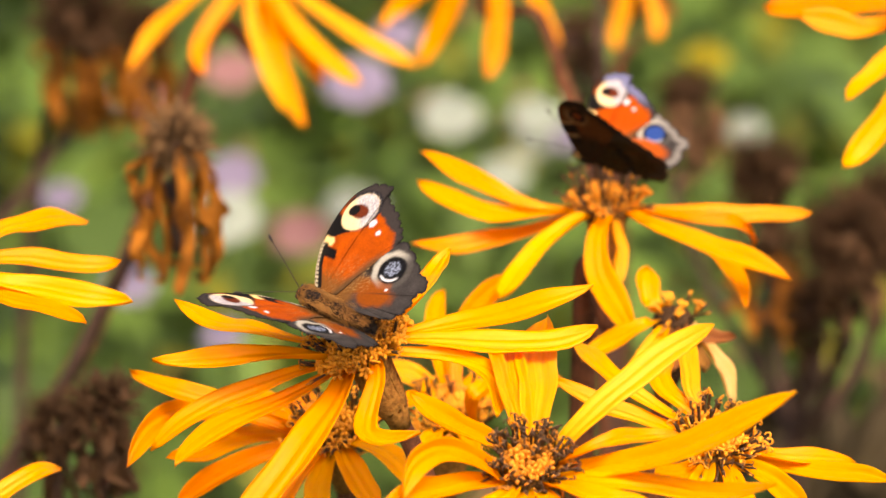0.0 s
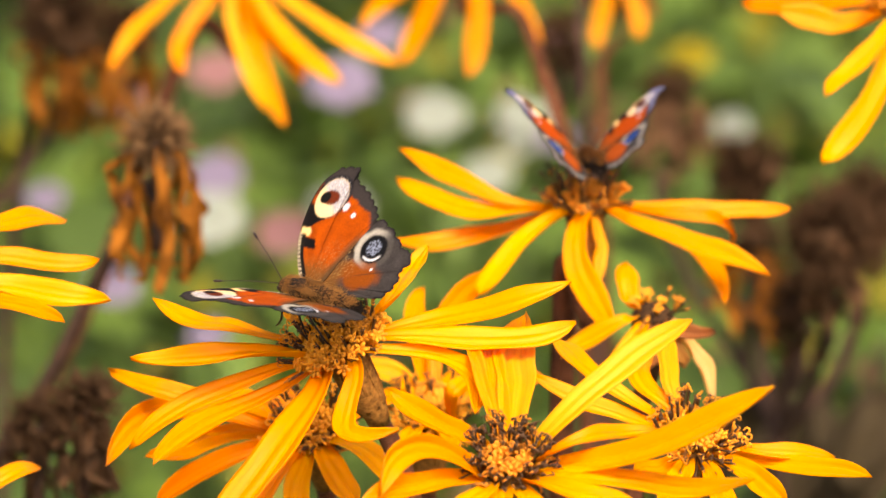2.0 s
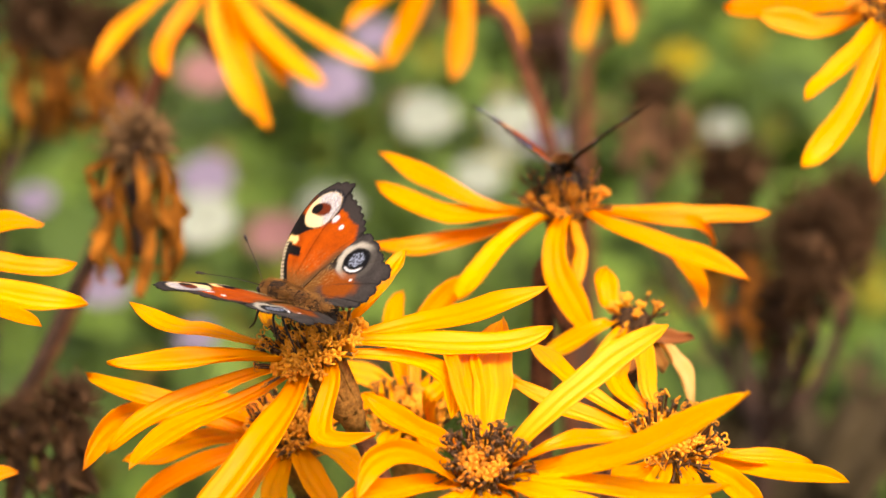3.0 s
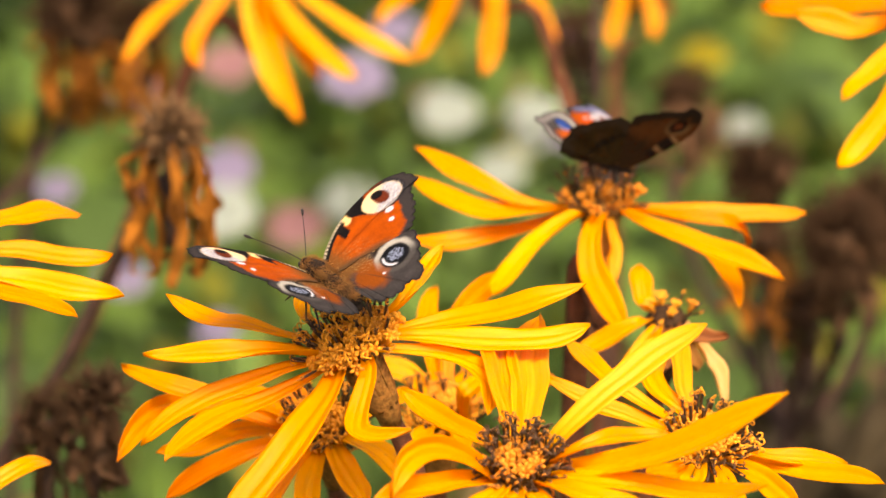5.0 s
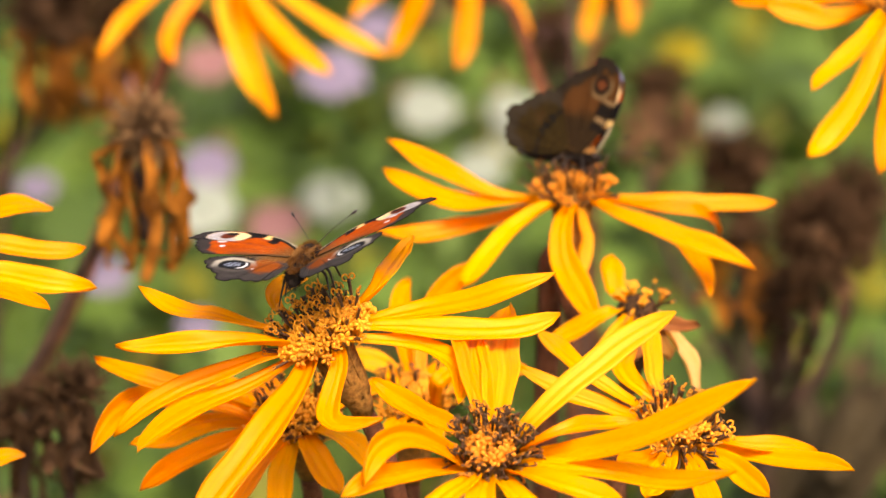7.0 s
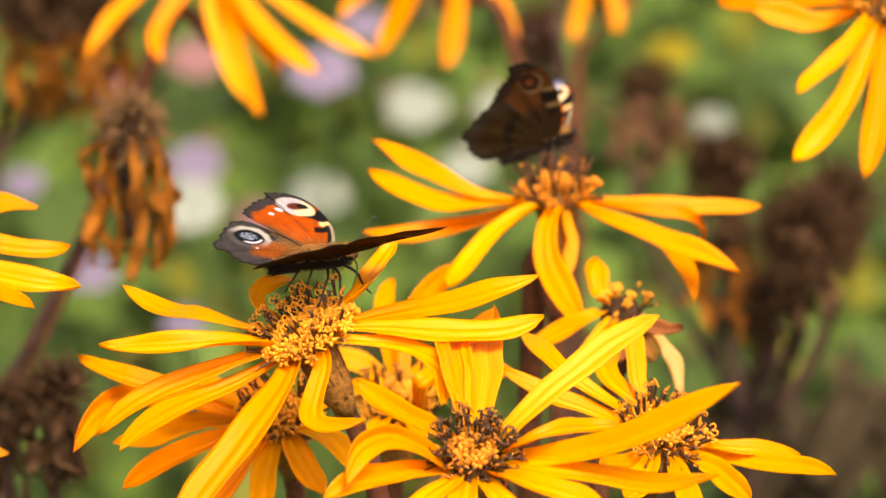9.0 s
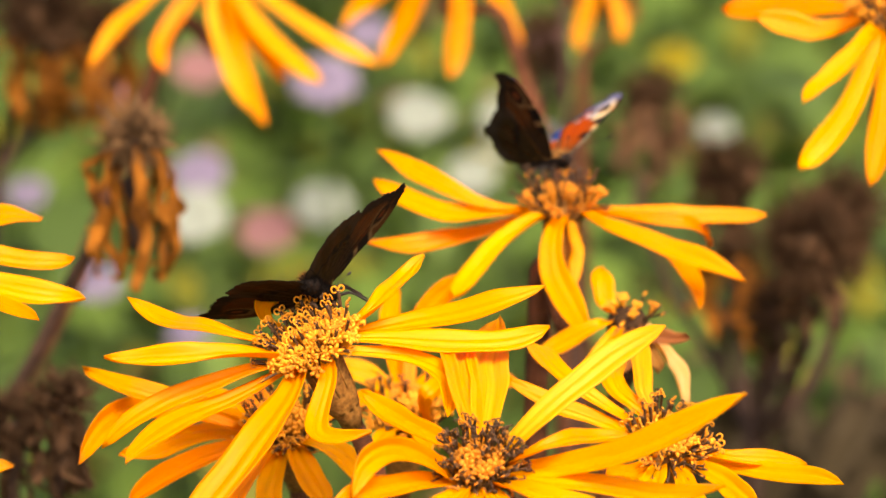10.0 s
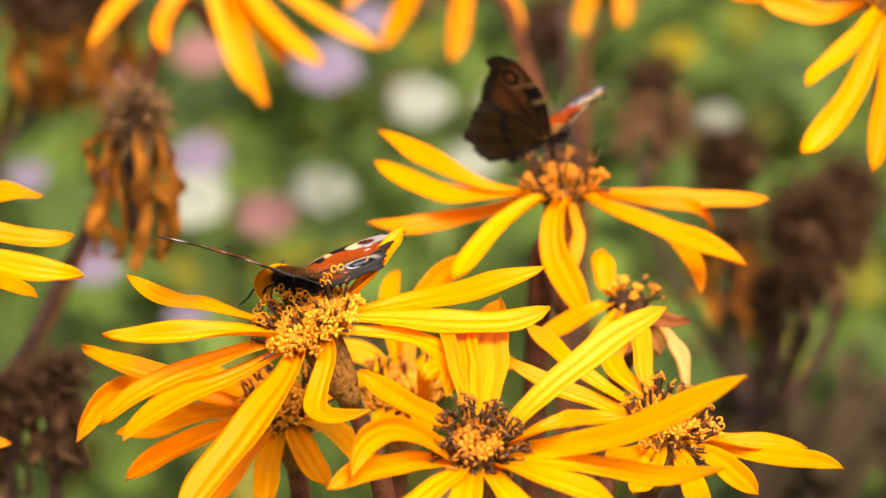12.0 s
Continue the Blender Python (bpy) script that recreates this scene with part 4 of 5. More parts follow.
def hind_under(p, lead, outer):
    x, y = p[:, 0], p[:, 1]
    do = near(p, outer)
    n1, n2 = speckle(p, 0.5, 4.0), speckle(p, 2.8, 11.0)
    d = np.hypot(x, y)
    c = np.tile((0.017, 0.0105, 0.0030), (len(p), 1)) * (1 + 0.4 * n2 + 0.35 * np.sin((d + 1.5 * n1) * 4))[:, None]
    c = lay(c, (0.030, 0.016, 0.006), smooth(3.0, 1.0, np.hypot(x + 13, y - 8) + n1) * 0.6)
    c = lay(c, (0.006, 0.005, 0.004), smooth(1.2, 0.6, np.abs(d - 12 - n1 * 2)))
    return lay(c, (0.021, 0.016, 0.011), smooth(4.2, 2.0, do + n1))


FORE_INNER_LINE = curve_through([(*q, 0) for q in FORE_INNER], 12)[:, :2]


def wing(name, lead, outer, inner, root, upper, under, mirror, drop, parent):
    """A scalloped wing with a camber, two pigmented faces and a thickness."""
    L = curve_through([(*q, 0) for q in lead], 8)[:, :2]
    O = curve_through([(*q, 0) for q in outer], 12)[:, :2]
    I = curve_through([(*q, 0) for q in inner], 8)[:, :2]
    k = np.arange(len(O))
    out = np.gradient(O, axis=0)
    out = np.stack([-out[:, 1], out[:, 0]], 1) / (np.hypot(out[:, 0], out[:, 1])[:, None] + 1e-9)
    tooth = (np.abs(np.sin(k * math.pi / 9.3)) ** 0.7 * 0.75 + 0.3 * np.sin(k * 2.1) ** 2) * np.minimum(1, np.minimum(k, k[::-1]) / 5)
    O = O + out * tooth[:, None] * (1 if np.dot(out[len(O) // 2], O[len(O) // 2] - np.array(root)) > 0 else -1)
    edge = np.vstack([L[:-1], O[:-1], I])
    n, m = len(edge), 64
    root = np.array(root, float)
    s = np.linspace(0, 1, m + 1)[1:] ** 0.8
    p = (root + s[:, None, None] * (edge - root)[None]).reshape(-1, 2)
    p = np.vstack([root[None], p])
    cu, cd = upper(p, L, O), under(p, L, O)
    d = np.hypot(p[:, 0] - root[0], p[:, 1] - root[1])
    a = np.arctan2(p[:, 1] - root[1], p[:, 0] - root[0])
    z = 0.085 * d - 0.0038 * d * d + 0.12 * np.sin(a * 16) * smooth(3, 10, d) + drop
    sg = -1 if mirror else 1
    top = np.stack([p[:, 0], sg * p[:, 1], z], 1) * MM
    low = top - np.array((0, 0, 0.14 * MM))
    v = np.vstack([top, low])
    f, o = [], len(p)
    ring = lambda j, i: 1 + j * n + i
    for i in range(n - 1):
        f.append((0, ring(0, i), ring(0, i + 1)))
        for j in range(m - 1):
            f.append((ring(j, i), ring(j + 1, i), ring(j + 1, i + 1), ring(j, i + 1)))
    f += [tuple(o + q for q in face)[::-1] for face in f]
    rim = [0] + [ring(j, 0) for j in range(m)] + [ring(m - 1, i) for i in range(1, n)] + [ring(j, n - 1) for j in range(m - 2, -1, -1)]
    for q, w in zip(rim, rim[1:] + rim[:1]):
        f.append((w, q, o + q, o + w))
    if mirror:
        f = [face[::-1] for face in f]
    ob = mesh_object(name, v, f, SCALES, parent)
    col = ob.data.color_attributes.new("pattern", "FLOAT_COLOR", "POINT")
    rgba = np.ones((len(v), 4), dtype=np.float32)
    rgba[:, :3] = np.clip(np.vstack([cu, cd]), 0.003, 1)
    col.data.foreach_set("color", rgba.ravel())
    return ob


# far butterfly: redder fields, bluer hind eyespot, and sky sheen painted along the margins
def sheen_fore(p, lead, outer):
    c = fore_upper(p, lead, outer)
    do = near(p, outer)
    c = lay(c, (0.34, 0.042, 0.004), smooth(1.1, 0.6, np.hypot((p[:, 0] + 2) / 6.5, (p[:, 1] - 12) / 4.5)) * 0.7)
    # lilac band near the tip: glossy sky reflection put into the colour
    return lay(c, (0.12, 0.125, 0.22), smooth(3.4, 2.2, do) * smooth(0.2, 0.8, do) * smooth(17, 22, p[:, 1]) * 0.8)


def sheen_hind(p, lead, outer):
    c = hind_upper(p, lead, outer)
    c = lay(c, (0.30, 0.055, 0.008), smooth(1.15, 0.6, np.hypot((p[:, 0] + 12) / 7.5, (p[:, 1] - 3.4) / 3.6)))
    # pale margin: the same sheen painted on the hindwing
    c = lay(c, (0.20, 0.18, 0.165), smooth(3.0, 1.8, near(p, outer)) * smooth(0.2, 0.8, near(p, outer)) * 0.6)
    return lay(c, (0.016, 0.042, 0.165), smooth(3.2, 2.2, np.hypot(p[:, 0] + 13.2, p[:, 1] - 9.3)))


def butterfly(label, seed, fore=fore_upper, hind=hind_upper, size=1.0):
    r = random.Random(seed)
    b = new("butterfly")
    tagged(b, label, "butterfly", "butterflies")
    v, f, _ = join([(*blob((0.5 * MM, 0, 0.2 * MM), (4.2 * MM, 2.6 * MM, 2.5 * MM), 10, 14, 0.12, 1), 0)])
    mesh_object("thorax", v, f, DARK_FUR, b)
    line = curve_through([(-3 * MM, 0, 0), (-8 * MM, 0, 0.2 * MM), (-13 * MM, 0, -0.8 * MM), (-16.5 * MM, 0, -1.8 * MM)], 6)
    q = np.linspace(0, 1, len(line))
    v, f = tube(line, (2.1 * np.sqrt(np.clip(1 - (q * 0.96) ** 2.5, 0.05, 1)) * (1 + 0.05 * np.sin(q * 40))) * MM, 12)
    mesh_object("abdomen", v, f, DARK_FUR, b)
    v, f = blob((5.6 * MM, 0, 0.1 * MM), (1.7 * MM, 1.6 * MM, 1.5 * MM), 8, 12, 0.1, 2)
    mesh_object("head", v, f, DARK_FUR, b)
    for s in (1, -1):
        v, f = blob((6.2 * MM, s * 1.25 * MM, 0.2 * MM), (0.9 * MM, 0.6 * MM, 0.9 * MM), 7, 10)
        mesh_object("eye", v, f, BLACK, b)
        pts = curve_through([(6.8 * MM, s * 0.6 * MM, 1 * MM), (11 * MM, s * 3.2 * MM, 3.2 * MM), (17 * MM, s * 6.5 * MM, 5 * MM)], 8)
        v, f = tube(pts, np.linspace(0.11, 0.08, len(pts)) * MM, 6)
        feeler = mesh_object("antenna", v, f, BLACK, b)
        d = unit(pts[-1] - pts[-2])
        club = [pts[-1] - d * 0.4 * MM, pts[-1] + d * 0.6 * MM, pts[-1] + d * 1.5 * MM, pts[-1] + d * 2.0 * MM]
        v, f = tube(club, [0.1 * MM, 0.3 * MM, 0.34 * MM, 0.15 * MM], 7)
        mesh_object("club", v, f, BLACK, feeler)
        for lx, ln, fx in ((2.6, 7.5, 5.5), (-0.2, 8.5, -0.5), (-1.8, 9.0, -5.0)):
            pts = curve_through([(lx * MM, s * 1.4 * MM, -1.5 * MM), ((lx + fx * 0.35) * MM, s * 4.2 * MM, -2.8 * MM),
                                 ((lx + fx * 0.7) * MM, s * 5.2 * MM, -6.0 * MM), ((lx + fx) * MM, s * 5.8 * MM, -ln * MM)], 5)
            v, f = tube(pts, np.linspace(0.38, 0.16, len(pts)) * MM, 6)
            mesh_object("leg", v, f, BLACK, b)
    pts = curve_through([(7.0 * MM, 0, -0.8 * MM), (8.3 * MM, 0, -3 * MM), (7.8 * MM, 0.2 * MM, -7.5 * MM)], 6)
    v, f = tube(pts, np.linspace(0.2, 0.12, len(pts)) * MM, 6)
    mesh_object("proboscis", v, f, BLACK, b)
    # fur: fine hairs over thorax and root of the abdomen
    hv, hf = [], []
    for _ in range(7000):
        d = unit((r.gauss(0, 1), r.gauss(0, 1), r.gauss(0.25, 1)))
        x = r.uniform(-15.5, 5.5)
        p = np.array((x * MM, 0, 0)) + d * np.array((1.0, 2.2, 2.2)) * MM * (1 if x > -3.5 else 0.9 if x > -11 else 0.6)
        p[2] -= 0.9 * MM * max(0.0, (-x - 9) / 6)
        tip = p + (d * 0.75 + np.array((-1.5, 0, 0)) + np.array((r.gauss(0, .3), r.gauss(0, .3), r.gauss(0, .3)))) * MM * r.uniform(0.7, 1.5)
        w = unit(np.cross(d, (1, 0.2, 0.1))) * 0.07 * MM
        o = len(hv)
        hv += [p + w, p - w, p + d * 0.08 * MM, tip]
        hf += [(o, o + 1, o + 3), (o + 1, o + 2, o + 3), (o + 2, o, o + 3)]
    back = [face for face in hf if hv[face[0]][2] > 0.2 * MM]
    belly = [face for face in hf if hv[face[0]][2] <= 0.2 * MM]
    mesh_object("fur", hv, back, FUR, b, smooth=False)
    mesh_object("belly_fur", hv, belly, DARK_FUR, b, smooth=False)
    wings = []
    # long silky hairs trailing over the wing roots
    for s in (1, -1):
        hv, hf = [], []
        for _ in range(700):
            q = r.random()
            p = np.array((r.uniform(-4, 2.5), s * r.uniform(0.5, 1.7), r.uniform(1.2, 2.2)))
            tip = p + np.array((r.uniform(-5.0, -1.2), s * r.uniform(0.0, 0.8), r.uniform(0.1, 0.9))) * (0.6 + 0.6 * q)
            w = np.array((0.02, 0.05, 0.03))
            o = len(hv)
            hv += [(p + w) * MM, (p - w) * MM, tip * MM]
            hf += [(o, o + 1, o + 2)]
        mesh_object("wing_root_hair", hv, hf, FUR, b, smooth=False)
    for mirror in (False, True):
        side = "right" if mirror else "left"
        wings.append((mirror, wing(side + "_forewing", FORE_LEAD, FORE_OUTER, FORE_INNER, (0.2, -1.2), fore, fore_under, mirror, 0.25, b)))
        wings.append((mirror, wing(side + "_hindwing", HIND_LEAD, HIND_OUTER, HIND_INNER, (-2.2, -1.2), hind, hind_under, mirror, 0.0, b)))
    if size != 1.0:
        for q in b.children_recursive:
            q.data.transform(Matrix.Scale(size, 4))
    return b, wings


near_butterfly, near_wings = butterfly("orange-red and dark butterfly with large eyespots feeding on a yellow flower", 1)
far_butterfly, far_wings = butterfly("dark-winged butterfly with orange-red upper side and eyespots on a farther flower", 2, sheen_fore, sheen_hind, 0.86)


def beat(wings, size, rows, twists=()):
    """Wing angles: seconds, degrees above level of the left and the right pair, then how far fore- and hindwings are swept forward.
    twists: seconds, degrees by which the left and the right pair dip at the front."""
    twisted = {t: (a, b) for t, a, b in twists}
    for mirror, part in wings:
        s = -1 if mirror else 1
        k = 3 if "forewing" in part.name else 4
        walk(part, [(row[0], pose(-0.2 * size * MM, s * 3.2 * size * MM, 0.8 * size * MM, s * (row[2] if mirror else row[1]))
                     @ pose(0, 0, 0, 0, twisted.get(row[0], (0, 0))[1 if mirror else 0]) @ pose(0, 0, 0, 0, 0, -s * row[k])) for row in rows])


# ---- garden behind ----
ground_v = [(x, y, 0.0) for y in (-200, 200) for x in (-200, 200)]
ground = mesh_object("ground", ground_v, [(0, 1, 3, 2)], SOIL)
tagged(ground, "dark garden soil with low grass", "ground", kind="structure")


def foliage(name, count, box, size, mat, seed, label):
    r = random.Random(seed)
    v, f = [], []
    (x0, x1), (y0, y1), (z0, z1) = box
    for k in range(count):
        x, y = r.uniform(x0, x1), r.uniform(y0, y1)
        # the bed thins out along a wavy border
        rim = min(x - x0, x1 - x, y1 - y) / (x1 - x0)
        if rim < 0.12 * r.random() * (1.2 + noise.noise(Vector((x * 2.5, y * 2.5, 4)))):
            continue
        if y - y0 < (abs(x) - 0.5) * r.uniform(0.1, 0.9) * (1 + noise.noise(Vector((x * 3, 1.7, 2)))):
            continue
        mound = 0.72 + 0.28 * noise.noise(Vector((x * 3, y * 2, seed)))
        z = (z0 + (z1 - z0) * r.random() ** 0.5) * mound
        a, s = r.uniform(0, 6.3), size * r.uniform(0.5, 1.3)
        tilt = r.uniform(-0.9, 0.5)
        d = np.array((math.cos(a) * math.cos(tilt), math.sin(a) * math.cos(tilt), math.sin(tilt)))
        side = np.array((-math.sin(a), math.cos(a), r.uniform(-0.4, 0.4)))
        o = len(v)
        p = np.array((x, y, z))
        dn = np.array((0, 0, -1.0))
        v += [p, p + d * s * 0.45 + side * s * 0.27, p + d * s * 0.45 + dn * s * 0.05, p + d * s * 0.45 - side * s * 0.27, p + d * s + dn * s * 0.18]
        f += [(o, o + 1, o + 2), (o, o + 2, o + 3), (o + 1, o + 4, o + 2), (o + 2, o + 4, o + 3)]
    ob = mesh_object(name, v, f, mat, smooth=False)
    return tagged(ob, label, "foliage", kind="stuff")


foliage("garden_foliage", 17000, ((-2.2, 2.2), (1.95, 6.5), (0.05, 0.60)), 0.075, LEAF, 3, "dense green leaves of the flower bed, out of focus")
# dark gaps between the stems, their shade painted as darker leaves
foliage("dark_undergrowth", 4000, ((-2.2, 2.2), (1.9, 6.0), (0.02, 0.56)), 0.085, SHADE_LEAF, 5, "green undergrowth between the flower stems, shade put into its dark colour")
foliage("yellowing_leaves", 800, ((-1.2, 1.2), (2.1, 4.5), (0.30, 0.66)), 0.06, YELLOW_LEAF, 9, "yellow-green ageing leaves in the flower bed")
foliage("tall_leaves", 700, ((-0.55, 0.55), (1.95, 2.75), (0.02, 0.80)), 0.05, LEAF, 12, "fresh green leaves standing between the garden flowers")
# two patches of leaves coloured dark to stand in for shade
foliage("shaded_leaves", 330, ((-0.50, -0.13), (1.95, 2.45), (0.02, 0.84)), 0.06, SHADE_LEAF, 14, "green leaves beside the withered flower heads, shade put into their dark colour")
foliage("shaded_leaves", 300, ((0.11, 0.50), (2.0, 2.5), (0.02, 0.84)), 0.06, SHADE_LEAF, 15, "green leaves behind the dried-up plants, shade put into their dark colour")
foliage("dry_stalks_and_leaves", 480, ((-1.4, 1.4), (2.0, 4.0), (0.20, 0.64)), 0.06, DRY_LEAF, 6, "dry brown leaves and seed heads in the flower bed")


def dead_plant(base, stems, leaves, spread, top, seed):
    """A dried-up plant: thin leaning stems from one foot, curled dead leaves hanging along them."""
    r = random.Random(seed)
    plant = new("dead_plant")
    plant.location = base
    tagged(plant, "dried-up dark brown plant with curled dead leaves", "plant", "dead plants")
    made = []
    for k in range(3):
        line = curve_through([(0, 0, 0), (0.010, 0.002, -0.006), (0.022, -0.003 * k, -0.020), (0.030, 0.004, -0.038 + 0.006 * k)], 4)
        v, f, _ = blade(line, (0, 0, 1), 0.015 + 0.003 * k, 0.3, 40 * k - 40, 0.2, k + seed, 7, 0.0004)
        me = bpy.data.meshes.new("leaf")
        me.from_pydata([tuple(q) for q in v], [], f)
        me.materials.append(THICKET)
        made.append(me)
    for k in range(stems):
        a = 6.2832 * k / stems + r.uniform(-0.4, 0.4)
        out = spread * r.uniform(0.4, 1.0)
        high = top * r.uniform(0.82, 1.0)
        line = curve_through([(0, 0, 0), (out * 0.25 * math.cos(a), out * 0.25 * math.sin(a), high * 0.5),
                              (out * 0.7 * math.cos(a), out * 0.7 * math.sin(a), high * 0.85), (out * math.cos(a), out * math.sin(a), high)], 10)
        v, f = tube(line, np.linspace(4.2, 1.2, len(line)) * MM, 7)
        mesh_object("stem", v, f, DARK_STEM, plant)
        for _ in range(leaves):
            p = line[int(len(line) * r.uniform(0.66, 0.99))]
            leaf = new("leaf", made[r.randrange(3)])
            leaf.parent = plant
            s = r.uniform(0.7, 1.5)
            leaf.matrix_basis = Matrix.Translation(p) @ Matrix.Rotation(r.uniform(0, 6.28), 4, "Z") @ Matrix.Diagonal((s, s, s, 1))
    return plant


dead_plant((0.160, 1.74, 0.0), 6, 6, 0.070, 0.76, 8)
dead_plant((0.232, 1.80, 0.0), 6, 5, 0.075, 0.76, 4)


BLOOM = {k: mottled("bloom_" + k, d, l, 40, 0.7, 0.001, 0.3, 0.3) for k, d, l in (
    ("white", (0.22, 0.26, 0.21), (0.36, 0.40, 0.35)), ("pink", (0.24, 0.11, 0.11), (0.34, 0.18, 0.18)),
    ("mauve", (0.17, 0.145, 0.22), (0.27, 0.23, 0.33)), ("yellow", (0.20, 0.16, 0.004), (0.32, 0.26, 0.008)), ("pale", (0.25, 0.29, 0.29), (0.36, 0.40, 0.41)))}
GREEN_STEM = mottled("green_stem", (0.03, 0.06, 0.015), (0.10, 0.16, 0.04), 80, 0.6)


def garden_flower(origin, colour, radius):
    head = new("garden_flower")
    head.location = origin
    tagged(head, "blurred " + colour + " daisy-like flower among green leaves", "flower", "garden flowers")
    r = random.Random(int(abs(origin[0]) * 1e4) + radius)
    for k in range(13):
        a = k * 0.4833 + r.uniform(-0.1, 0.1)
        d = np.array((math.cos(a), math.sin(a) * 0.85, math.sin(a) * 0.55))
        line = curve_through([d * 3 * MM, d * radius * 0.6 * MM + (0, -2 * MM, 1.5 * MM), d * radius * r.uniform(0.9, 1.1) * MM], 3)
        v, f, uv = blade(line, (0, -0.8, 0.6), radius * 0.5 * MM, 0.1, r.uniform(-15, 15), 0.03, k, 5, 0.0004)
        mesh_object("petal", v, f, BLOOM[colour], head, uv)
    v, f = blob((0, -1.5 * MM, 1 * MM), (radius * 0.2 * MM,) * 3, 7, 10, 0.2, 3)
    mesh_object("disc", v, f, BLOOM[colour], head)
    z = origin[2]
    line = curve_through([(0, 1 * MM, 0), (0.003, 0.012, -0.06), (0.01, 0.03, -z)], 8)
    v, f = tube(line, np.linspace(1.3, 2.2, len(line)) * MM, 6)
    mesh_object("stem", v, f, GREEN_STEM, head)
    return head


garden_flower((0.004, 2.706, 0.558), "white", 19)
garden_flower((0.059, 2.823, 0.530), "white", 17)
garden_flower((0.035, 2.619, 0.543), "white", 16)
garden_flower((-0.116, 2.419, 0.569), "white", 19)
garden_flower((-0.119, 2.522, 0.567), "mauve", 17)
garden_flower((-0.050, 2.518, 0.550), "white", 17)
garden_flower((-0.081, 2.514, 0.536), "pink", 17)
garden_flower((-0.180, 2.631, 0.589), "pink", 16)
garden_flower((-0.124, 2.635, 0.602), "pink", 17)
garden_flower((-0.047, 2.438, 0.640), "mauve", 19)
garden_flower((-0.199, 2.325, 0.605), "mauve", 11)
garden_flower((-0.110, 2.213, 0.562), "mauve", 11)
garden_flower((-0.157, 2.217, 0.587), "mauve", 13)
garden_flower((-0.027, 2.738, 0.601), "mauve", 15)
garden_flower((0.072, 2.528, 0.587), "mauve", 11)
garden_flower((0.056, 2.818, 0.513), "white", 12)
garden_flower((0.081, 2.836, 0.580), "pink", 14)
garden_flower((0.198, 2.918, 0.499), "white", 13)
garden_flower((0.146, 2.490, 0.642), "yellow", 13)


def motions():
    # the petal that the butterfly brushes aside as it turns
    walk(pushed_petal, [(t, pose(0, 0, -0.1 * q * MM, 0, 0, -q)) for t, q in (
        (0, 0), (9.7, 0), (9.9, 6), (10.0, 11), (10.2, 3), (10.4, 0), (10.8, 2), (11.0, 5), (11.2, 4), (11.5, 0), (12, 0))])
    walk(near_butterfly, [
        (0, pose(-0.0264, 0.9568, 0.9319, -52.7, -7.0, 132.3)),
        (0.5, pose(-0.0275, 0.9600, 0.9339, -29.0, 1.0, 139.7)),
        (1, pose(-0.0280, 0.9551, 0.9349, -24.0, 7.0, 131.4)),
        (1.5, pose(-0.0268, 0.9565, 0.9340, -26.5, 10.5, 137.3)),
        (2, pose(-0.0252, 0.9572, 0.9337, -34.8, -0.7, 135.9)),
        (2.5, pose(-0.0249, 0.9571, 0.9336, -28.5, -2.9, 134.7)),
        (4.5, pose(-0.0246, 0.9587, 0.9362, -18.9, -2.9, 122.2)),
        (5, pose(-0.0248, 0.9584, 0.9367, -16.8, -7.7, 121.6)),
        (5.5, pose(-0.0242, 0.9599, 0.9355, -28.1, -1.6, 105.0)),
        (6, pose(-0.0240, 0.9599, 0.9371, -18.0, -6.5, 91.6)),
        (6.5, pose(-0.0222, 0.9620, 0.9373, -1.2, -4.1, 84.8)),
        (7, pose(-0.0213, 0.9636, 0.9370, -5.3, -0.2, 78.9)),
        (9, pose(-0.0132, 0.9657, 0.9367, 3.4, 4.3, 41.1)),
        (9.5, pose(-0.0120, 0.9657, 0.9364, -11.5, 12.6, 33.9)),
        (9.8, pose(-0.0130, 0.9657, 0.9364, -11.5, 12.6, 33.9)),
        (10, pose(-0.0158, 0.9736, 0.9285, -54.6, 27.2, 73.8)),
        (10.3, pose(-0.0192, 0.9740, 0.9295, -34.8, 23.2, 80.2)),
        (10.5, pose(-0.0180, 0.9740, 0.9285, -20.0, 9.0, 92.0)),
        (10.8, pose(-0.0159, 0.9746, 0.9284, 18.0, 21.5, 104.4)),
        (11, pose(-0.0159, 0.9746, 0.9284, 18.0, 21.5, 104.4)),
        (11.2, pose(-0.0200, 0.9746, 0.9289, 12.7, 14.2, 112.6)),
        (11.5, pose(-0.0241, 0.9745, 0.9294, 7.3, 6.8, 120.8)),
        (12, pose(-0.0240, 0.9746, 0.9269, 20.0, 12.3, 118.6)),
    ])
    beat(near_wings, 1.0, [(0, 66, -9, 3, 2), (0.5, 45, 11, 0, 3), (1, 39, 24, 3, 3), (1.5, 52, 42, 3, 2), (2, 45, 15, 3, 2), (2.5, 39, 18, 4, 2), (4.5, 36, 20, 3, 2), (5, 33, 21, 3, 2), (5.5, 38, 6, 3, 1), (6, 29, 17, 9, 5), (6.5, 20, 35, 10, 5), (7, 6, 21, 17, 4), (9, 13, 29, 7, -6), (9.5, 33, 9, -13, -17), (9.8, 33, 9, -13, -17), (10, 47, 9, 6, -3), (10.3, 26, 19, 8, -3), (10.5, 21, 20, -6, 0), (10.8, 30, 26, 3, 3), (11, 26, 31, 5, 4), (11.2, 18, 27, 3, 1), (11.5, 10, 24, 2, -2), (12, 3, 37, -6, -3)], [(10.0, 0, -6), (11.0, 0, -9), (11.2, 0, -7), (12, -5, 0)])
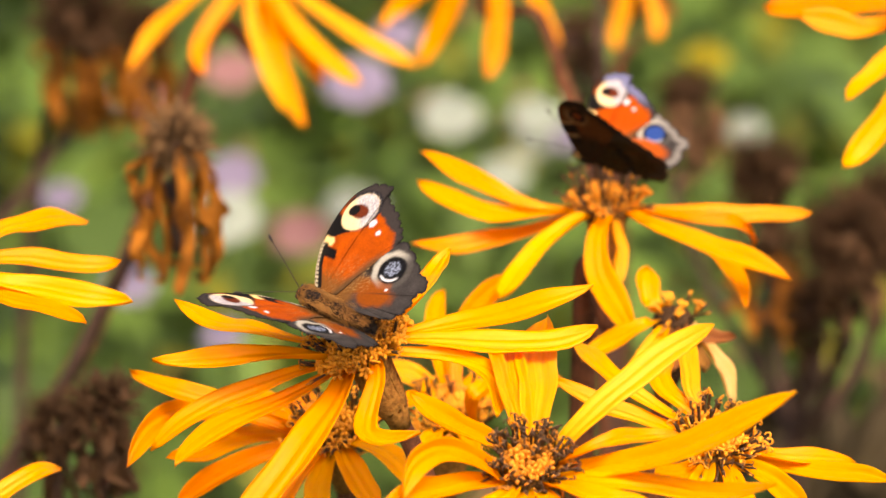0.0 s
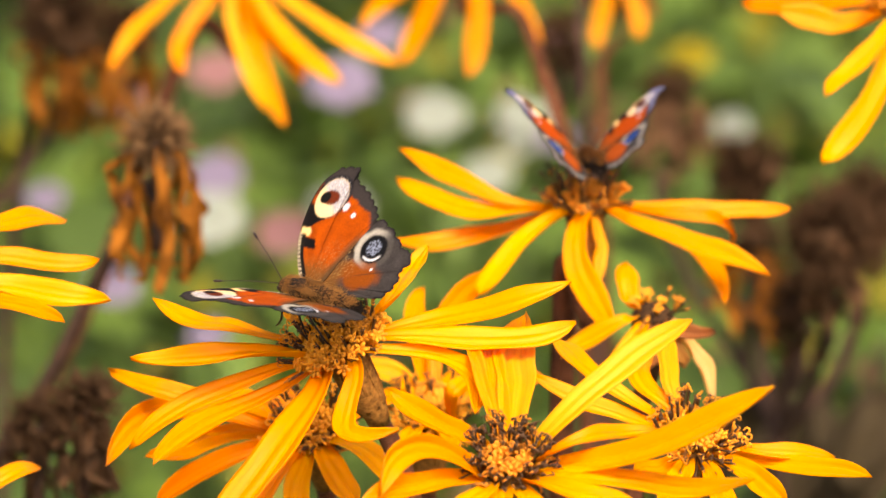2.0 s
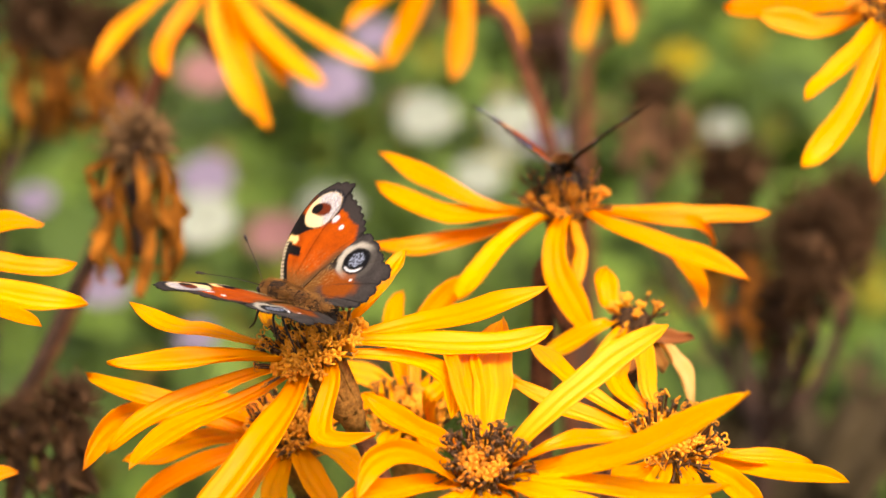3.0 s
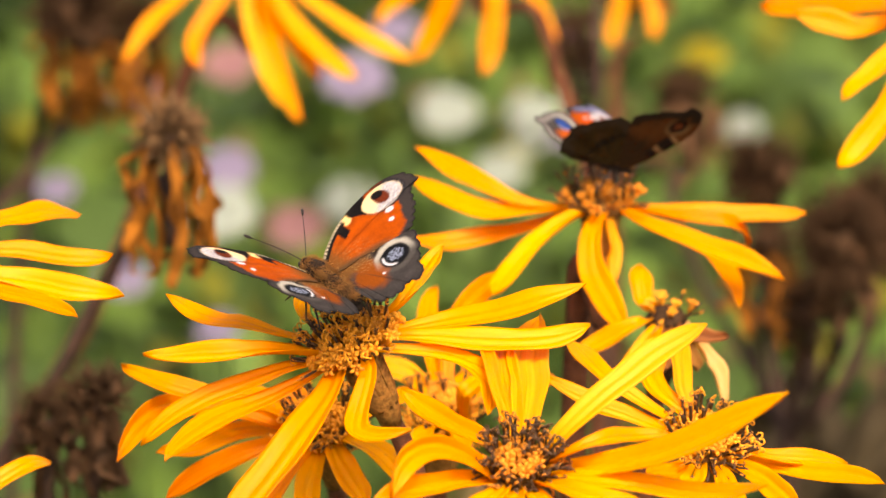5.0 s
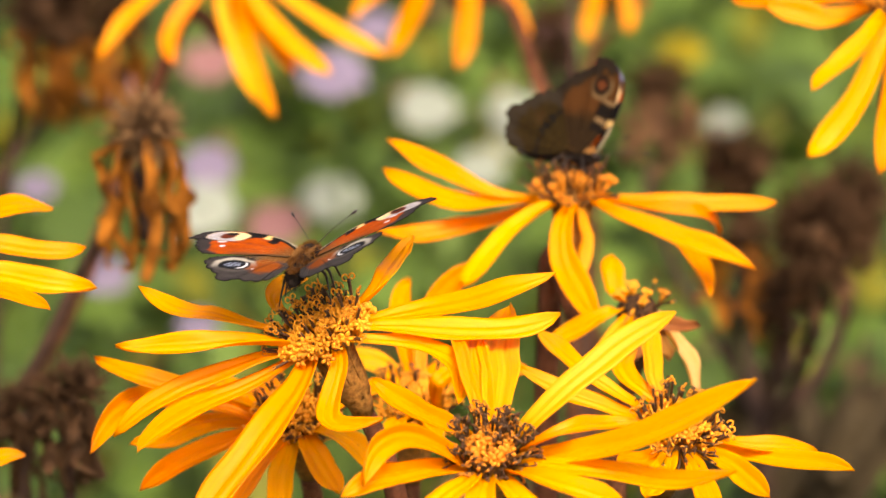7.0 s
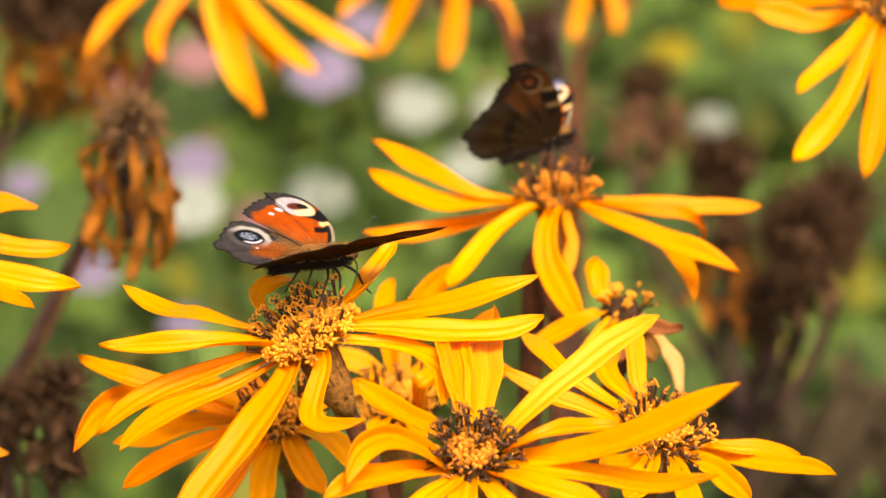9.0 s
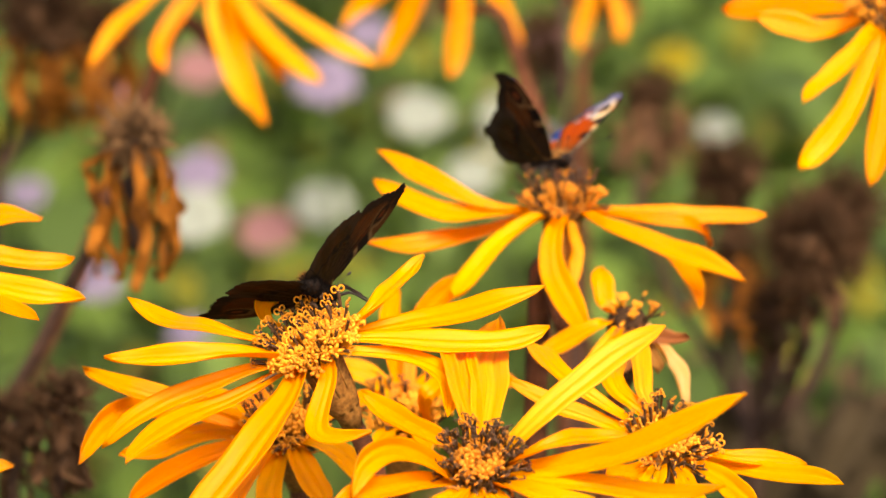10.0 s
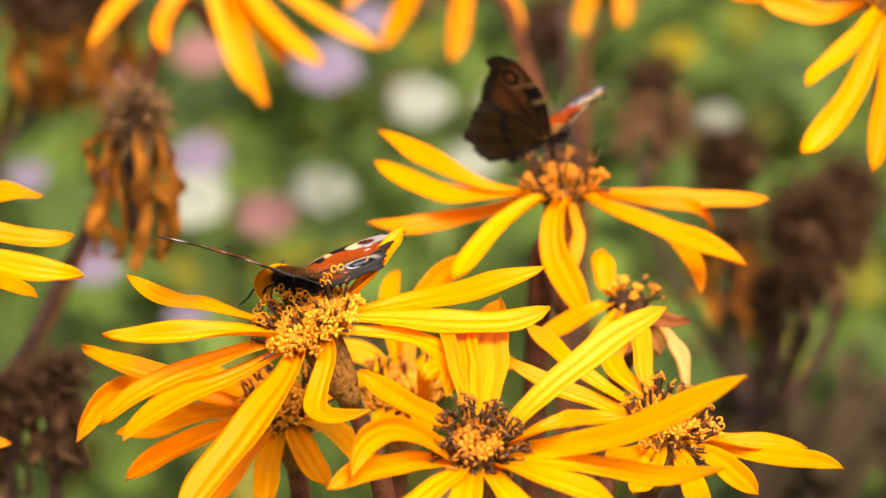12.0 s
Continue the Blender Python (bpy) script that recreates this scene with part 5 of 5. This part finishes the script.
    walk(far_butterfly, [
        (0, pose(0.0376, 1.0989, 0.9289, -23.2, -11.8, 159.3)),
        (0.5, pose(0.0377, 1.0987, 0.9284, -29.9, -8.0, 154.5)),
        (1, pose(0.0408, 1.0975, 0.9275, -31.7, -5.1, 134.1)),
        (1.5, pose(0.0389, 1.0965, 0.9290, -34.5, -0.3, 123.4)),
        (2, pose(0.0405, 1.0972, 0.9285, 4.0, 4.2, 101.9)),
        (2.5, pose(0.0403, 1.0971, 0.9275, 0.0, 13.0, 96.0)),
        (4.3, pose(0.0392, 1.0939, 0.9295, 4.1, 22.9, 40.0)),
        (4.5, pose(0.0417, 1.0931, 0.9295, 20.4, 22.5, 42.3)),
        (5, pose(0.0435, 1.0910, 0.9290, 12.7, 21.3, 33.6)),
        (5.5, pose(0.0440, 1.0951, 0.9272, -11.5, 4.5, 21.8)),
        (6, pose(0.0401, 1.0970, 0.9264, -33.0, -8.3, -23.5)),
        (6.5, pose(0.0436, 1.0937, 0.9299, -36.5, -3.2, -31.2)),
        (7, pose(0.0415, 1.0941, 0.9278, -32.5, -0.6, -32.1)),
        (9, pose(0.0392, 1.0976, 0.9314, -15.6, -21.4, -6.2)),
        (9.5, pose(0.0379, 1.0973, 0.9283, -8.9, -17.9, -51.7)),
        (10, pose(0.0383, 1.0975, 0.9287, -6.5, -15.3, -57.1)),
        (10.5, pose(0.0386, 1.0962, 0.9292, -9.9, -19.5, -47.1)),
        (11, pose(0.0371, 1.0957, 0.9292, -11.6, -18.3, -42.5)),
        (11.5, pose(0.0374, 1.0958, 0.9288, -6.5, -14.4, -41.7)),
        (12, pose(0.0368, 1.0981, 0.9297, -4.2, -27.4, -35.7)),
    ])
    beat(far_wings, 0.86, [(0, 75, 17, -1, 3), (0.5, 89, 21, 0, 2), (1, 84, 34, -11, 1), (1.5, 95, -7, -1, 0), (2, 40, 47, -3, 1), (2.5, 36, 38, -14, 0), (4.3, 20, 55, 1, -4), (4.5, 11, 72, 1, -4), (5, 14, 66, 6, -3), (5.5, 116, 70, 3, -1), (6, 52, 77, -13, 3), (6.5, 115, 73, -8, -1), (7, 104, 84, 0, -1), (9, 40, 51, -9, 3), (9.5, 50, 61, -9, 3), (10, 43, 62, -12, 3), (10.5, 44, 61, -9, 2), (11, 54, 63, -8, 1), (11.5, 42, 75, -9, 1), (12, 24, 64, -6, 0)], [(2, -14, 0)])


motions()
